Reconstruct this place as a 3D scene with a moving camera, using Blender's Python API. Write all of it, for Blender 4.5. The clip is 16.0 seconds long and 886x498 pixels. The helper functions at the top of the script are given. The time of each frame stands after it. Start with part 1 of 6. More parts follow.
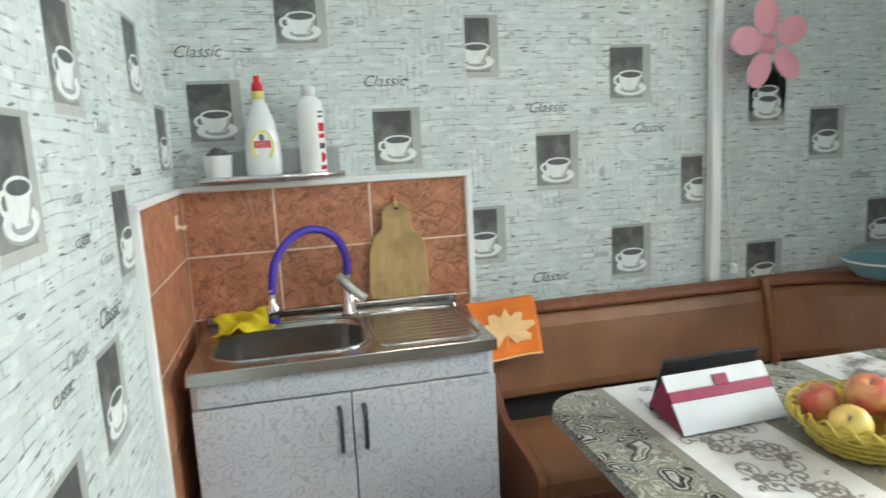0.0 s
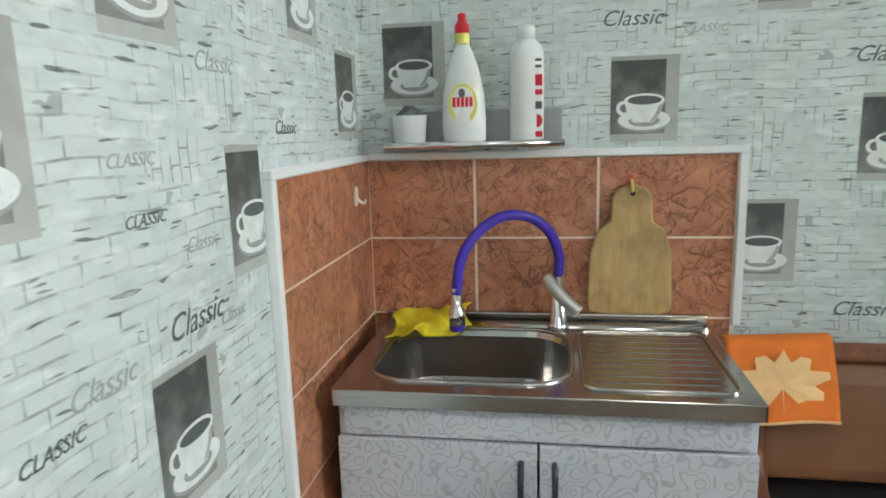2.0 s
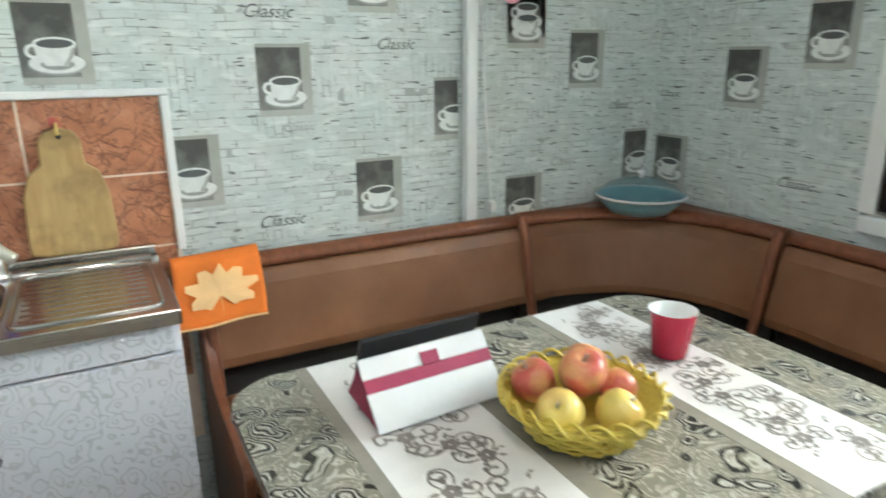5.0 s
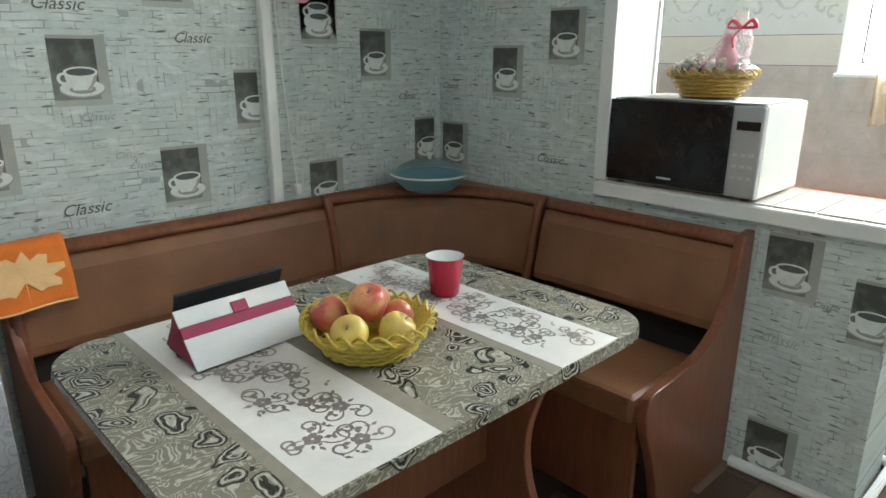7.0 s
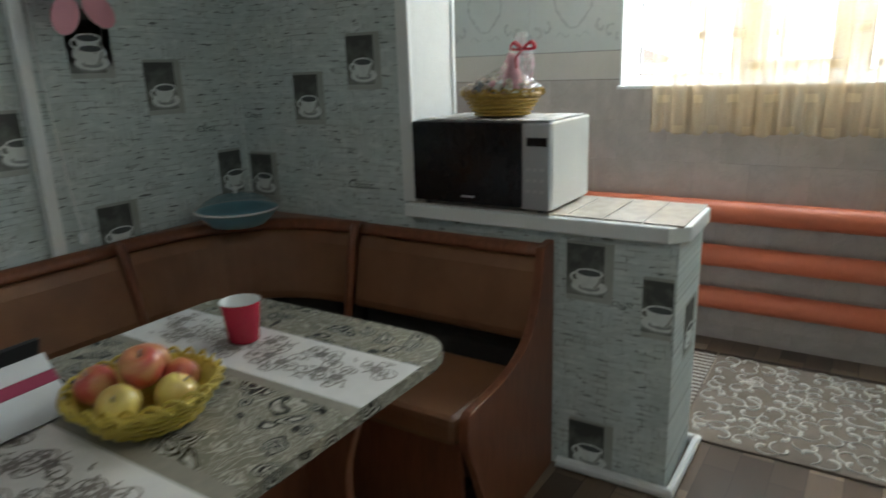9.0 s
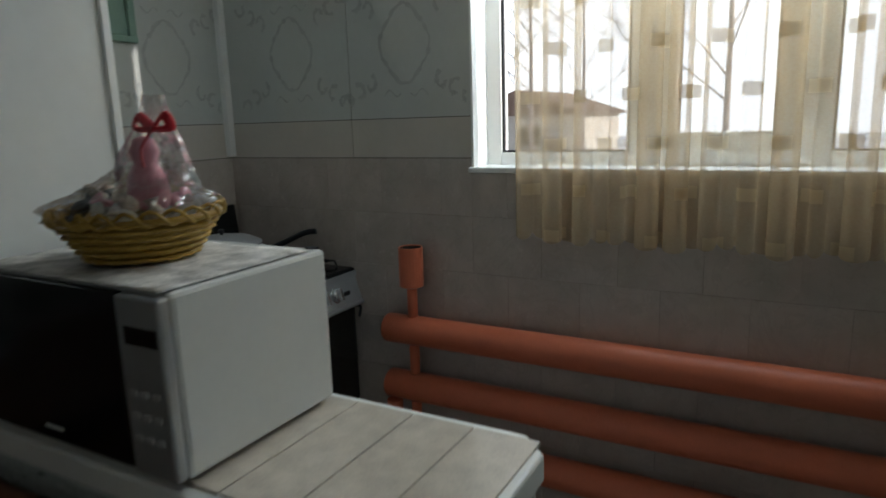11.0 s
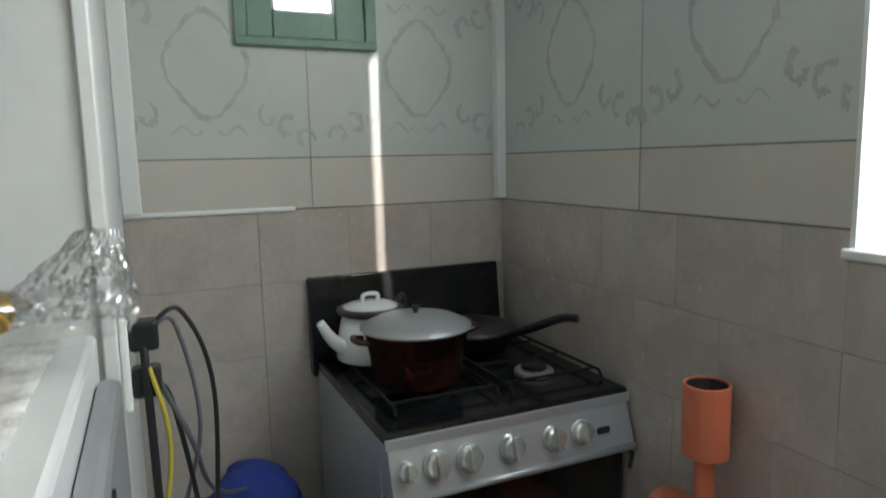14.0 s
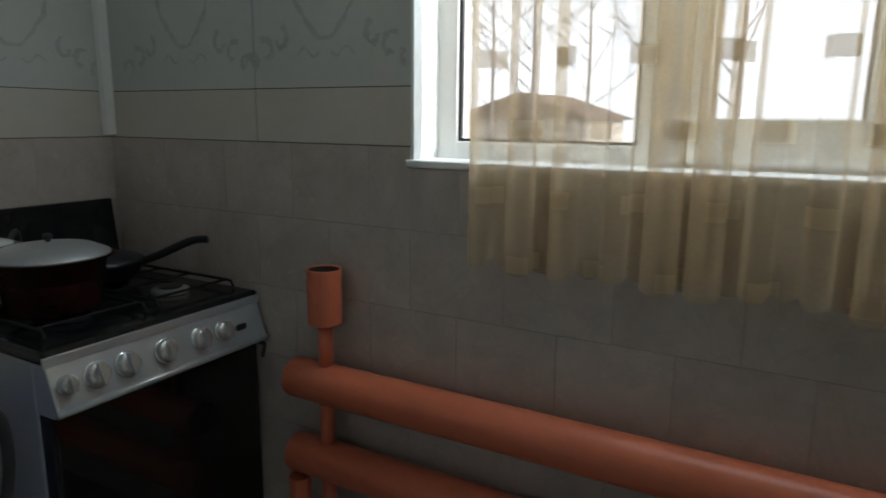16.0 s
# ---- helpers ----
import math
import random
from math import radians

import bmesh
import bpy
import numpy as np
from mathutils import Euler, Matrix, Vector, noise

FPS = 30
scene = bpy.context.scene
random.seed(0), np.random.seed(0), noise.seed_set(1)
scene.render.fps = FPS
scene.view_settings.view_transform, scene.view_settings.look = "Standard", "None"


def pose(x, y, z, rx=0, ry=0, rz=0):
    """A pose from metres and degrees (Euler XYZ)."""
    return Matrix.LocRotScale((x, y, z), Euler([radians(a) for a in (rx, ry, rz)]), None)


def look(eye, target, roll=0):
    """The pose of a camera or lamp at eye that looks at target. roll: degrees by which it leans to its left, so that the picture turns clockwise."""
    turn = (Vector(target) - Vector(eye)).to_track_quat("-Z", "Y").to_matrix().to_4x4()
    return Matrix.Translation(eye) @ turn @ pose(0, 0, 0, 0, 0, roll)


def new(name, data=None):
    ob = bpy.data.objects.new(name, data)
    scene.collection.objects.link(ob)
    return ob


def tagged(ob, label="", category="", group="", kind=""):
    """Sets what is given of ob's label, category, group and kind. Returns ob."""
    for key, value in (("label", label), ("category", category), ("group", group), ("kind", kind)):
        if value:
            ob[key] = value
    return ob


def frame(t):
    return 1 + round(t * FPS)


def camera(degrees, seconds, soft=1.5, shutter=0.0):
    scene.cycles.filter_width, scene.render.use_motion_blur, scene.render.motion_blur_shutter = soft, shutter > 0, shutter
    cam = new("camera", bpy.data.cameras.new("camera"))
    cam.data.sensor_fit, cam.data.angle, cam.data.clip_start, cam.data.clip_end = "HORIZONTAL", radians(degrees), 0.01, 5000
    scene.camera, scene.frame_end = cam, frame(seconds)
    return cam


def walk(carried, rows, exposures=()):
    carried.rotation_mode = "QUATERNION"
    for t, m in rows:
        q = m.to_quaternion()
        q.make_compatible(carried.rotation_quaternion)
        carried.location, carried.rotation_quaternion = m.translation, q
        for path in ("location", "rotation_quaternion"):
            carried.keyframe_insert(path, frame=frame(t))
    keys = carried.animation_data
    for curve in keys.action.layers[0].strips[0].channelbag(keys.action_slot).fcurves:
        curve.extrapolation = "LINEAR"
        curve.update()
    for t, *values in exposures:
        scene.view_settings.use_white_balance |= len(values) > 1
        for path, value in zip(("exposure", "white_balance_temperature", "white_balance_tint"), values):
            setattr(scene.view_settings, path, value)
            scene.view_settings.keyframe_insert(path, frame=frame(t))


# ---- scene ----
import itertools

cam = camera(68.2, 16.0, soft=1.6, shutter=0.4)
PATH = [
    (0, (0.351, -2.126, 1.371), (0.776, -0.199, 1.046), -3.0),
    (0.5, (0.379, -2.089, 1.371), (0.551, -0.127, 1.026), -2.6),
    (1, (0.409, -1.986, 1.35), (0.399, -0.013, 1.022), -3.8),
    (1.5, (0.441, -1.781, 1.345), (0.245, 0.18, 1.001), -2.8),
    (2, (0.472, -1.637, 1.335), (0.146, 0.301, 0.967), -1.7),
    (2.5, (0.559, -1.504, 1.322), (0.089, 0.387, 0.871), -0.2),
    (3, (0.626, -1.439, 1.312), (0.113, 0.434, 0.836), 0.2),
    (3.5, (0.648, -1.491, 1.321), (0.36, 0.426, 0.829), 0.0),
    (4, (0.613, -1.631, 1.328), (0.781, 0.302, 0.845), -1.4),
    (4.5, (0.688, -1.735, 1.291), (1.289, 0.113, 0.816), -1.6),
    (5, (0.727, -1.888, 1.351), (1.634, -0.199, 0.779), -0.5),
    (7.5, (0.601, -2.147, 1.329), (1.969, -0.809, 0.75), -0.2),
    (8, (0.585, -2.156, 1.324), (1.995, -0.868, 0.729), -0.3),
    (8.5, (0.611, -2.163, 1.338), (2.104, -0.959, 0.772), -0.4),
    (9, (0.756, -2.207, 1.357), (2.382, -1.169, 0.829), -1.9),
    (9.5, (1.061, -2.291, 1.38), (2.751, -1.33, 0.909), -0.9),
    (12, (2.644, -1.991, 1.419), (4.335, -0.956, 1.154), -2.6),
    (12.5, (2.848, -1.917, 1.411), (4.226, -0.491, 1.151), -2.9),
    (13, (3.02, -1.873, 1.458), (4.055, -0.17, 1.291), -2.8),
    (13.5, (3.063, -1.835, 1.469), (3.977, -0.062, 1.325), -2.3),
    (14, (3.078, -1.835, 1.406), (3.886, -0.025, 1.139), -1.3),
    (14.5, (3.057, -1.851, 1.349), (3.964, -0.104, 0.998), -1.4),
    (15, (2.961, -1.885, 1.341), (4.25, -0.402, 0.967), -0.8),
    (15.5, (2.844, -1.919, 1.353), (4.423, -0.753, 0.968), -0.5),
    (16, (2.76, -1.991, 1.346), (4.473, -1.034, 0.96), 0.6),
]
walk(cam, [(t, look(e, g, r)) for t, e, g, r in PATH],
     exposures=[(0, 3.2), (1.0, 2.88), (1.5, 2.8), (2.5, 2.95), (4.0, 3.3), (5.2, 3.35), (7.3, 2.55), (8.0, 2.35), (8.5, 2.1), (9.0, 1.5), (9.7, 0.7), (11.8, -0.45), (12.5, -0.2), (13.5, 0.3), (14.0, 0.8), (14.5, 1.05), (15.0, 0.6), (15.5, 0.3), (16, -0.2)])

# ---------------- world, sun, lamps ----------------
world = bpy.data.worlds.new("world")
scene.world = world
world.use_nodes = True
wn = world.node_tree
bgn = wn.nodes["Background"]
sky = wn.nodes.new("ShaderNodeTexSky")
sky.sky_type, sky.sun_disc = "NISHITA", False
SUN_EL = radians(15.5)
SUN_DIR = Vector((0.2696, -0.963, 0))           # level direction towards the sun
sky.sun_elevation = SUN_EL
sky.sun_rotation = math.atan2(SUN_DIR.x, SUN_DIR.y)
wn.links.new(sky.outputs[0], bgn.inputs[0])
bgn.inputs[1].default_value = 0.15

sun = new("sun", bpy.data.lights.new("sun", "SUN"))
sun.data.energy, sun.data.angle, sun.data.color = 5.0, radians(0.5), (1.0, 0.95, 0.88)
sd = Vector((SUN_DIR.x * math.cos(SUN_EL), SUN_DIR.y * math.cos(SUN_EL), math.sin(SUN_EL)))
sun.matrix_world = look(sd * 20, (0, 0, 0))


def area_lamp(name, eye, target, sx, sy, watts, color):
    l = bpy.data.lights.new(name, "AREA")
    l.shape, l.size, l.size_y, l.energy, l.color = "RECTANGLE", sx, sy, watts, color
    ob = new(name, l)
    ob.matrix_world = look(eye, target)
    return ob


WIN_WATTS, LAMP_WATTS = 28, 0.9
area_lamp("window_skylight", (4.17, -1.92, 2.18), (3.2, -1.92, 1.15), 1.42, 0.3, WIN_WATTS, (0.80, 0.95, 1.04))
# Added fill from above the dining corner; its source is unseen.
area_lamp("ceiling_lamp_light", (1.0, -1.95, 2.40), (1.0, -1.95, 0), 0.42, 0.42, LAMP_WATTS, (1.0, 0.94, 0.87))


# ---------------- materials ----------------
def mat(name, color, rough=0.6, metal=0.0, var=0.12, scale=8.0, bump=0.0, bscale=60.0, spec=0.5, trans=0.0, coat=0.0, ior=1.45):
    """A principled material with noise variation at two scales."""
    m = bpy.data.materials.new(name)
    m.use_nodes = True
    nt = m.node_tree
    b = nt.nodes["Principled BSDF"]
    b.inputs["Roughness"].default_value = rough
    b.inputs["Metallic"].default_value = metal
    b.inputs["Specular IOR Level"].default_value = spec
    b.inputs["Transmission Weight"].default_value = trans
    b.inputs["Coat Weight"].default_value = coat
    b.inputs["IOR"].default_value = ior
    b.inputs["Base Color"].default_value = (*color, 1)
    tc = nt.nodes.new("ShaderNodeTexCoord")
    if var > 0:
        n1 = nt.nodes.new("ShaderNodeTexNoise")
        n1.inputs["Scale"].default_value, n1.inputs["Detail"].default_value = scale, 6
        n2 = nt.nodes.new("ShaderNodeTexNoise")
        n2.inputs["Scale"].default_value = scale * 9
        nt.links.new(tc.outputs["Object"], n1.inputs["Vector"])
        nt.links.new(tc.outputs["Object"], n2.inputs["Vector"])
        add = nt.nodes.new("ShaderNodeMath")
        add.operation = "MULTIPLY_ADD"
        nt.links.new(n2.outputs["Fac"], add.inputs[0])
        add.inputs[1].default_value = 0.4
        nt.links.new(n1.outputs["Fac"], add.inputs[2])
        mr = nt.nodes.new("ShaderNodeMapRange")
        mr.inputs["From Min"].default_value, mr.inputs["From Max"].default_value = 0.4, 1.0
        mr.inputs["To Min"].default_value, mr.inputs["To Max"].default_value = 1 - var, 1 + var
        nt.links.new(add.outputs[0], mr.inputs[0])
        hs = nt.nodes.new("ShaderNodeHueSaturation")
        hs.inputs["Color"].default_value = (*color, 1)
        nt.links.new(mr.outputs[0], hs.inputs["Value"])
        nt.links.new(hs.outputs[0], b.inputs["Base Color"])
    if bump > 0:
        nb = nt.nodes.new("ShaderNodeTexNoise")
        nb.inputs["Scale"].default_value, nb.inputs["Detail"].default_value = bscale, 4
        nt.links.new(tc.outputs["Object"], nb.inputs["Vector"])
        bp = nt.nodes.new("ShaderNodeBump")
        bp.inputs["Strength"].default_value, bp.inputs["Distance"].default_value = bump, 0.003
        nt.links.new(nb.outputs["Fac"], bp.inputs["Height"])
        nt.links.new(bp.outputs[0], b.inputs["Normal"])
    return m


class Nodes:
    """Short hand for building node trees."""

    def __init__(self, name, rough=0.6):
        self.m = bpy.data.materials.new(name)
        self.m.use_nodes = True
        self.nt = self.m.node_tree
        self.b = self.nt.nodes["Principled BSDF"]
        self.b.inputs["Roughness"].default_value = rough
        self.tc = self.nt.nodes.new("ShaderNodeTexCoord").outputs["Object"]

    def node(self, kind, out=0, **ins):
        n = self.nt.nodes.new(kind)
        for k, v in ins.items():
            k = k.replace("_", " ")
            if isinstance(v, bpy.types.NodeSocket):
                self.nt.links.new(v, n.inputs[k])
            else:
                n.inputs[k].default_value = v
        return n

    def noise(self, scale, detail=4, vec=None, rough=0.5, dist=0.0):
        return self.node("ShaderNodeTexNoise", Vector=vec or self.tc, Scale=scale, Detail=detail, Roughness=rough, Distortion=dist).outputs["Fac"]

    def math(self, op, a, b=None, c=None):
        n = self.nt.nodes.new("ShaderNodeMath")
        n.operation = op
        for i, v in enumerate((a, b, c)):
            if v is None:
                continue
            if isinstance(v, bpy.types.NodeSocket):
                self.nt.links.new(v, n.inputs[i])
            else:
                n.inputs[i].default_value = v
        return n.outputs[0]

    def ramp(self, fac, *stops):
        n = self.nt.nodes.new("ShaderNodeValToRGB")
        e = n.color_ramp.elements
        while len(e) < len(stops):
            e.new(0.5)
        for el, (p, c) in zip(e, stops):
            el.position = p
            el.color = (*c, 1) if len(c) == 3 else c
        self.nt.links.new(fac, n.inputs[0])
        return n.outputs[0]

    def mix(self, fac, a, b, mode="MIX"):
        n = self.nt.nodes.new("ShaderNodeMix")
        n.data_type, n.blend_type = "RGBA", mode
        for i, v in ((0, fac), (6, a), (7, b)):
            if isinstance(v, bpy.types.NodeSocket):
                self.nt.links.new(v, n.inputs[i])
            else:
                n.inputs[i].default_value = v if i == 0 else (*v, 1)
        return n.outputs[2]

    def mapping(self, scale=(1, 1, 1), rot=(0, 0, 0), loc=(0, 0, 0), vec=None):
        n = self.nt.nodes.new("ShaderNodeMapping")
        self.nt.links.new(vec or self.tc, n.inputs[0])
        n.inputs["Scale"].default_value, n.inputs["Rotation"].default_value, n.inputs["Location"].default_value = scale, rot, loc
        return n.outputs[0]

    def brick(self, vec, w, h, mortar, offset=0.5, squash=1.0, smooth=0.1):
        n = self.node("ShaderNodeTexBrick", Vector=vec, Color1=(0, 0, 0, 1), Color2=(1, 1, 1, 1), Mortar=(0, 0, 0, 1), Scale=1.0, Mortar_Size=mortar, Mortar_Smooth=smooth, Bias=0.0, Brick_Width=w, Row_Height=h)
        n.offset, n.squash = offset, squash
        return n.outputs["Color"], n.outputs["Fac"]

    def bump(self, h, strength=0.3, dist=0.003):
        n = self.node("ShaderNodeBump", Strength=strength, Distance=dist, Height=h)
        self.nt.links.new(n.outputs[0], self.b.inputs["Normal"])

    def set(self, name, v):
        self.nt.links.new(v, self.b.inputs[name])


def plane_vec(n, axis):
    """Coordinates of a wall: along it, up."""
    sep = n.nt.nodes.new("ShaderNodeSeparateXYZ")
    n.nt.links.new(n.tc, sep.inputs[0])
    com = n.nt.nodes.new("ShaderNodeCombineXYZ")
    n.nt.links.new(sep.outputs["XY".index(axis)], com.inputs[0])
    n.nt.links.new(sep.outputs[2], com.inputs[1])
    return com.outputs[0]


def wallpaper_mat(name, axis):
    n = Nodes(name, 0.62)
    v = plane_vec(n, axis)
    warp = n.node("ShaderNodeTexNoise", Vector=v, Scale=5.0).outputs["Color"]
    vm = n.nt.nodes.new("ShaderNodeVectorMath")
    vm.operation = "MULTIPLY_ADD"
    n.nt.links.new(warp, vm.inputs[0])
    vm.inputs[1].default_value = (0.03, 0.022, 0)
    n.nt.links.new(v, vm.inputs[2])
    vw = vm.outputs[0]
    c1, f1 = n.brick(vw, 0.074, 0.021, 0.0017, 0.37)
    c2, f2 = n.brick(n.mapping(rot=(0, 0, math.pi / 2), loc=(0.011, 0.02, 0), vec=vw), 0.055, 0.022, 0.0015, 0.61)
    cell, _ = n.brick(v, 0.115, 0.075, 0.0, 0.43)
    pick = n.math("GREATER_THAN", cell, 0.72)
    line = n.math("ADD", n.math("MULTIPLY", f1, n.math("SUBTRACT", 1.0, pick)), n.math("MULTIPLY", f2, pick))
    gate = n.ramp(n.noise(15, 3, vw), (0.51, (0, 0, 0)), (0.58, (1, 1, 1)))
    gate2 = n.ramp(n.noise(24, 2, n.mapping(loc=(1.7, 5.2, 0), vec=vw)), (0.46, (0, 0, 0)), (0.58, (1, 1, 1)))
    hard = n.math("GREATER_THAN", n.noise(17, 2, n.mapping(loc=(3.3, 1.2, 0), vec=vw)), 0.58)
    tone = n.math("ADD", n.math("MULTIPLY", c1, n.math("SUBTRACT", 1.0, pick)), n.math("MULTIPLY", c2, pick))
    cloud = n.noise(5, 5, v)
    patch = n.noise(38, 4, n.mapping(scale=(0.55, 1.3, 1), vec=v))
    fibre = n.noise(90, 4, n.mapping(scale=(0.3, 1.8, 1), vec=v))
    base = n.ramp(cloud, (0.3, (0.54, 0.60, 0.585)), (0.7, (0.68, 0.73, 0.72)))
    base = n.mix(0.22, base, n.ramp(tone, (0.0, (0.48, 0.54, 0.52)), (1.0, (0.78, 0.83, 0.82))))
    base = n.mix(n.ramp(patch, (0.5, (0, 0, 0)), (0.72, (0.4, 0.4, 0.4))), base, (0.38, 0.43, 0.41))
    base = n.mix(n.math("MULTIPLY", fibre, 0.2), base, (0.36, 0.41, 0.39))
    base = n.mix(n.math("MULTIPLY", n.math("MULTIPLY", line, gate2), 0.32), base, (0.26, 0.29, 0.28))
    base = n.mix(n.math("MULTIPLY", n.math("MULTIPLY", line, gate), 0.45), base, (0.085, 0.095, 0.09))
    dash = n.ramp(n.noise(1.0, 1, n.mapping(scale=(17, 105, 1), loc=(2.1, 0.4, 0), vec=vw)), (0.665, (0, 0, 0)), (0.70, (1, 1, 1)))
    base = n.mix(n.math("MULTIPLY", dash, 0.8), base, (0.05, 0.056, 0.054))
    glow = n.ramp(n.noise(1.0, 2, n.mapping(scale=(14, 46, 1), loc=(7.1, 3.4, 0), vec=vw)), (0.55, (0, 0, 0)), (0.68, (1, 1, 1)))
    base = n.mix(n.math("MULTIPLY", glow, 0.5), base, (0.80, 0.84, 0.82))
    blk = n.math("MULTIPLY", n.math("MULTIPLY", n.math("GREATER_THAN", tone, 0.955), hard), 0.5)
    base = n.mix(blk, base, (0.16, 0.17, 0.17))
    n.set("Base Color", base)
    n.bump(n.math("SUBTRACT", fibre, n.math("MULTIPLY", line, 0.8)), 0.25, 0.002)
    return n.m


def photo_mat(name, dark, pale):
    """A mottled print that grows paler towards its lower edge."""
    n = Nodes(name, 0.6)
    gen = n.nt.nodes.new("ShaderNodeTexCoord").outputs["Generated"]
    sep = n.nt.nodes.new("ShaderNodeSeparateXYZ")
    n.nt.links.new(gen, sep.inputs[0])
    f = n.math("MULTIPLY_ADD", n.noise(22, 5), 0.9, n.math("MULTIPLY", sep.outputs[2], -0.55))
    c = n.ramp(f, (0.0, dark), (0.48, pale))
    n.set("Base Color", n.mix(n.math("MULTIPLY", n.noise(160, 3), 0.35), c, dark))
    n.bump(n.noise(120, 3), 0.15, 0.001)
    return n.m


def tile_mat(name, c_lo, c_hi, vein, amount, rough, scale=14.0):
    n = Nodes(name, rough)
    r = n.node("ShaderNodeObjectInfo").outputs["Random"]
    vm = n.nt.nodes.new("ShaderNodeVectorMath")
    vm.operation = "ADD"
    com = n.nt.nodes.new("ShaderNodeCombineXYZ")
    n.nt.links.new(n.math("MULTIPLY", r, 9.0), com.inputs[0])
    n.nt.links.new(n.math("MULTIPLY", r, 5.0), com.inputs[2])
    n.nt.links.new(n.tc, vm.inputs[0])
    n.nt.links.new(com.outputs[0], vm.inputs[1])
    v = vm.outputs[0]
    base = n.ramp(n.noise(scale, 6, v, 0.6), (0.32, c_lo), (0.66, c_hi))
    vn = n.noise(scale * 0.9, 5, v, 0.62, 1.6)
    ridge = n.math("ABSOLUTE", n.math("SUBTRACT", vn, 0.5))
    mask = n.ramp(ridge, (0.0, (1, 1, 1)), (0.03, (0, 0, 0)))
    base = n.mix(n.math("MULTIPLY", mask, amount), base, vein)
    if amount > 0.5:
        wv = n.node("ShaderNodeTexNoise", Vector=v, Scale=9.0, Detail=4.0).outputs["Color"]
        wm = n.nt.nodes.new("ShaderNodeVectorMath")
        wm.operation = "MULTIPLY_ADD"
        n.nt.links.new(wv, wm.inputs[0])
        wm.inputs[1].default_value = (0.09, 0.09, 0.09)
        n.nt.links.new(v, wm.inputs[2])
        vo = n.nt.nodes.new("ShaderNodeTexVoronoi")
        vo.feature = "DISTANCE_TO_EDGE"
        vo.inputs["Scale"].default_value = 17.0
        n.nt.links.new(wm.outputs[0], vo.inputs["Vector"])
        crack = n.ramp(vo.outputs["Distance"], (0.0, (1, 1, 1)), (0.05, (0, 0, 0)))
        part_ = n.ramp(n.noise(11, 3, v), (0.42, (0, 0, 0)), (0.58, (1, 1, 1)))
        base = n.mix(n.math("MULTIPLY", n.math("MULTIPLY", crack, part_), 0.8), base, vein)
        pale = n.ramp(n.noise(26, 4, v), (0.56, (0, 0, 0)), (0.72, (1, 1, 1)))
        base = n.mix(n.math("MULTIPLY", pale, 0.45), base, (0.66, 0.36, 0.24))
    n.set("Base Color", base)
    n.set("Roughness", n.math("MULTIPLY_ADD", n.noise(40, 2, v), 0.15, rough - 0.05))
    return n.m


def wood_mat(name, lo, hi, rough=0.4, axis=2, scale=10, stain=0.0):
    n = Nodes(name, rough)
    sc = [6.0, 6.0, 6.0]
    sc[axis] = 0.7
    g = n.noise(scale, 6, n.mapping(scale=tuple(sc)), 0.6, 0.6)
    col = n.ramp(g, (0.3, lo), (0.7, hi))
    if stain:
        blot = n.ramp(n.noise(17, 5), (0.45, (0, 0, 0)), (0.75, (1, 1, 1)))
        col = n.mix(n.math("MULTIPLY", blot, stain), col, tuple(0.5 * c for c in lo))
    n.set("Base Color", col)
    n.bump(g, 0.12, 0.002)
    return n.m


def leather_mat():
    n = Nodes("brown_leatherette", 0.42)
    c = n.ramp(n.noise(6, 5), (0.3, (0.20, 0.085, 0.038)), (0.72, (0.275, 0.125, 0.058)))
    n.set("Base Color", n.mix(n.math("MULTIPLY", n.noise(45, 3), 0.22), c, (0.13, 0.05, 0.022)))
    vor = n.node("ShaderNodeTexVoronoi", Vector=n.tc, Scale=240.0).outputs["Distance"]
    n.bump(n.math("ADD", vor, n.noise(9, 3)), 0.25, 0.002)
    return n.m


def floor_mat():
    n = Nodes("printed_linoleum", 0.38)
    c, f = n.brick(n.mapping(rot=(0, 0, 0.03)), 0.31, 0.105, 0.0015, 0.41)
    g = n.noise(30, 5, n.mapping(scale=(0.5, 4, 1)))
    col = n.ramp(c, (0.0, (0.055, 0.036, 0.025)), (0.35, (0.15, 0.10, 0.07)), (0.65, (0.24, 0.17, 0.12)), (1.0, (0.42, 0.33, 0.25)))
    col = n.mix(n.math("MULTIPLY", g, 0.5), col, (0.07, 0.045, 0.03))
    n.set("Base Color", n.mix(n.math("MULTIPLY", f, 0.6), col, (0.03, 0.02, 0.015)))
    n.bump(g, 0.1, 0.001)
    return n.m


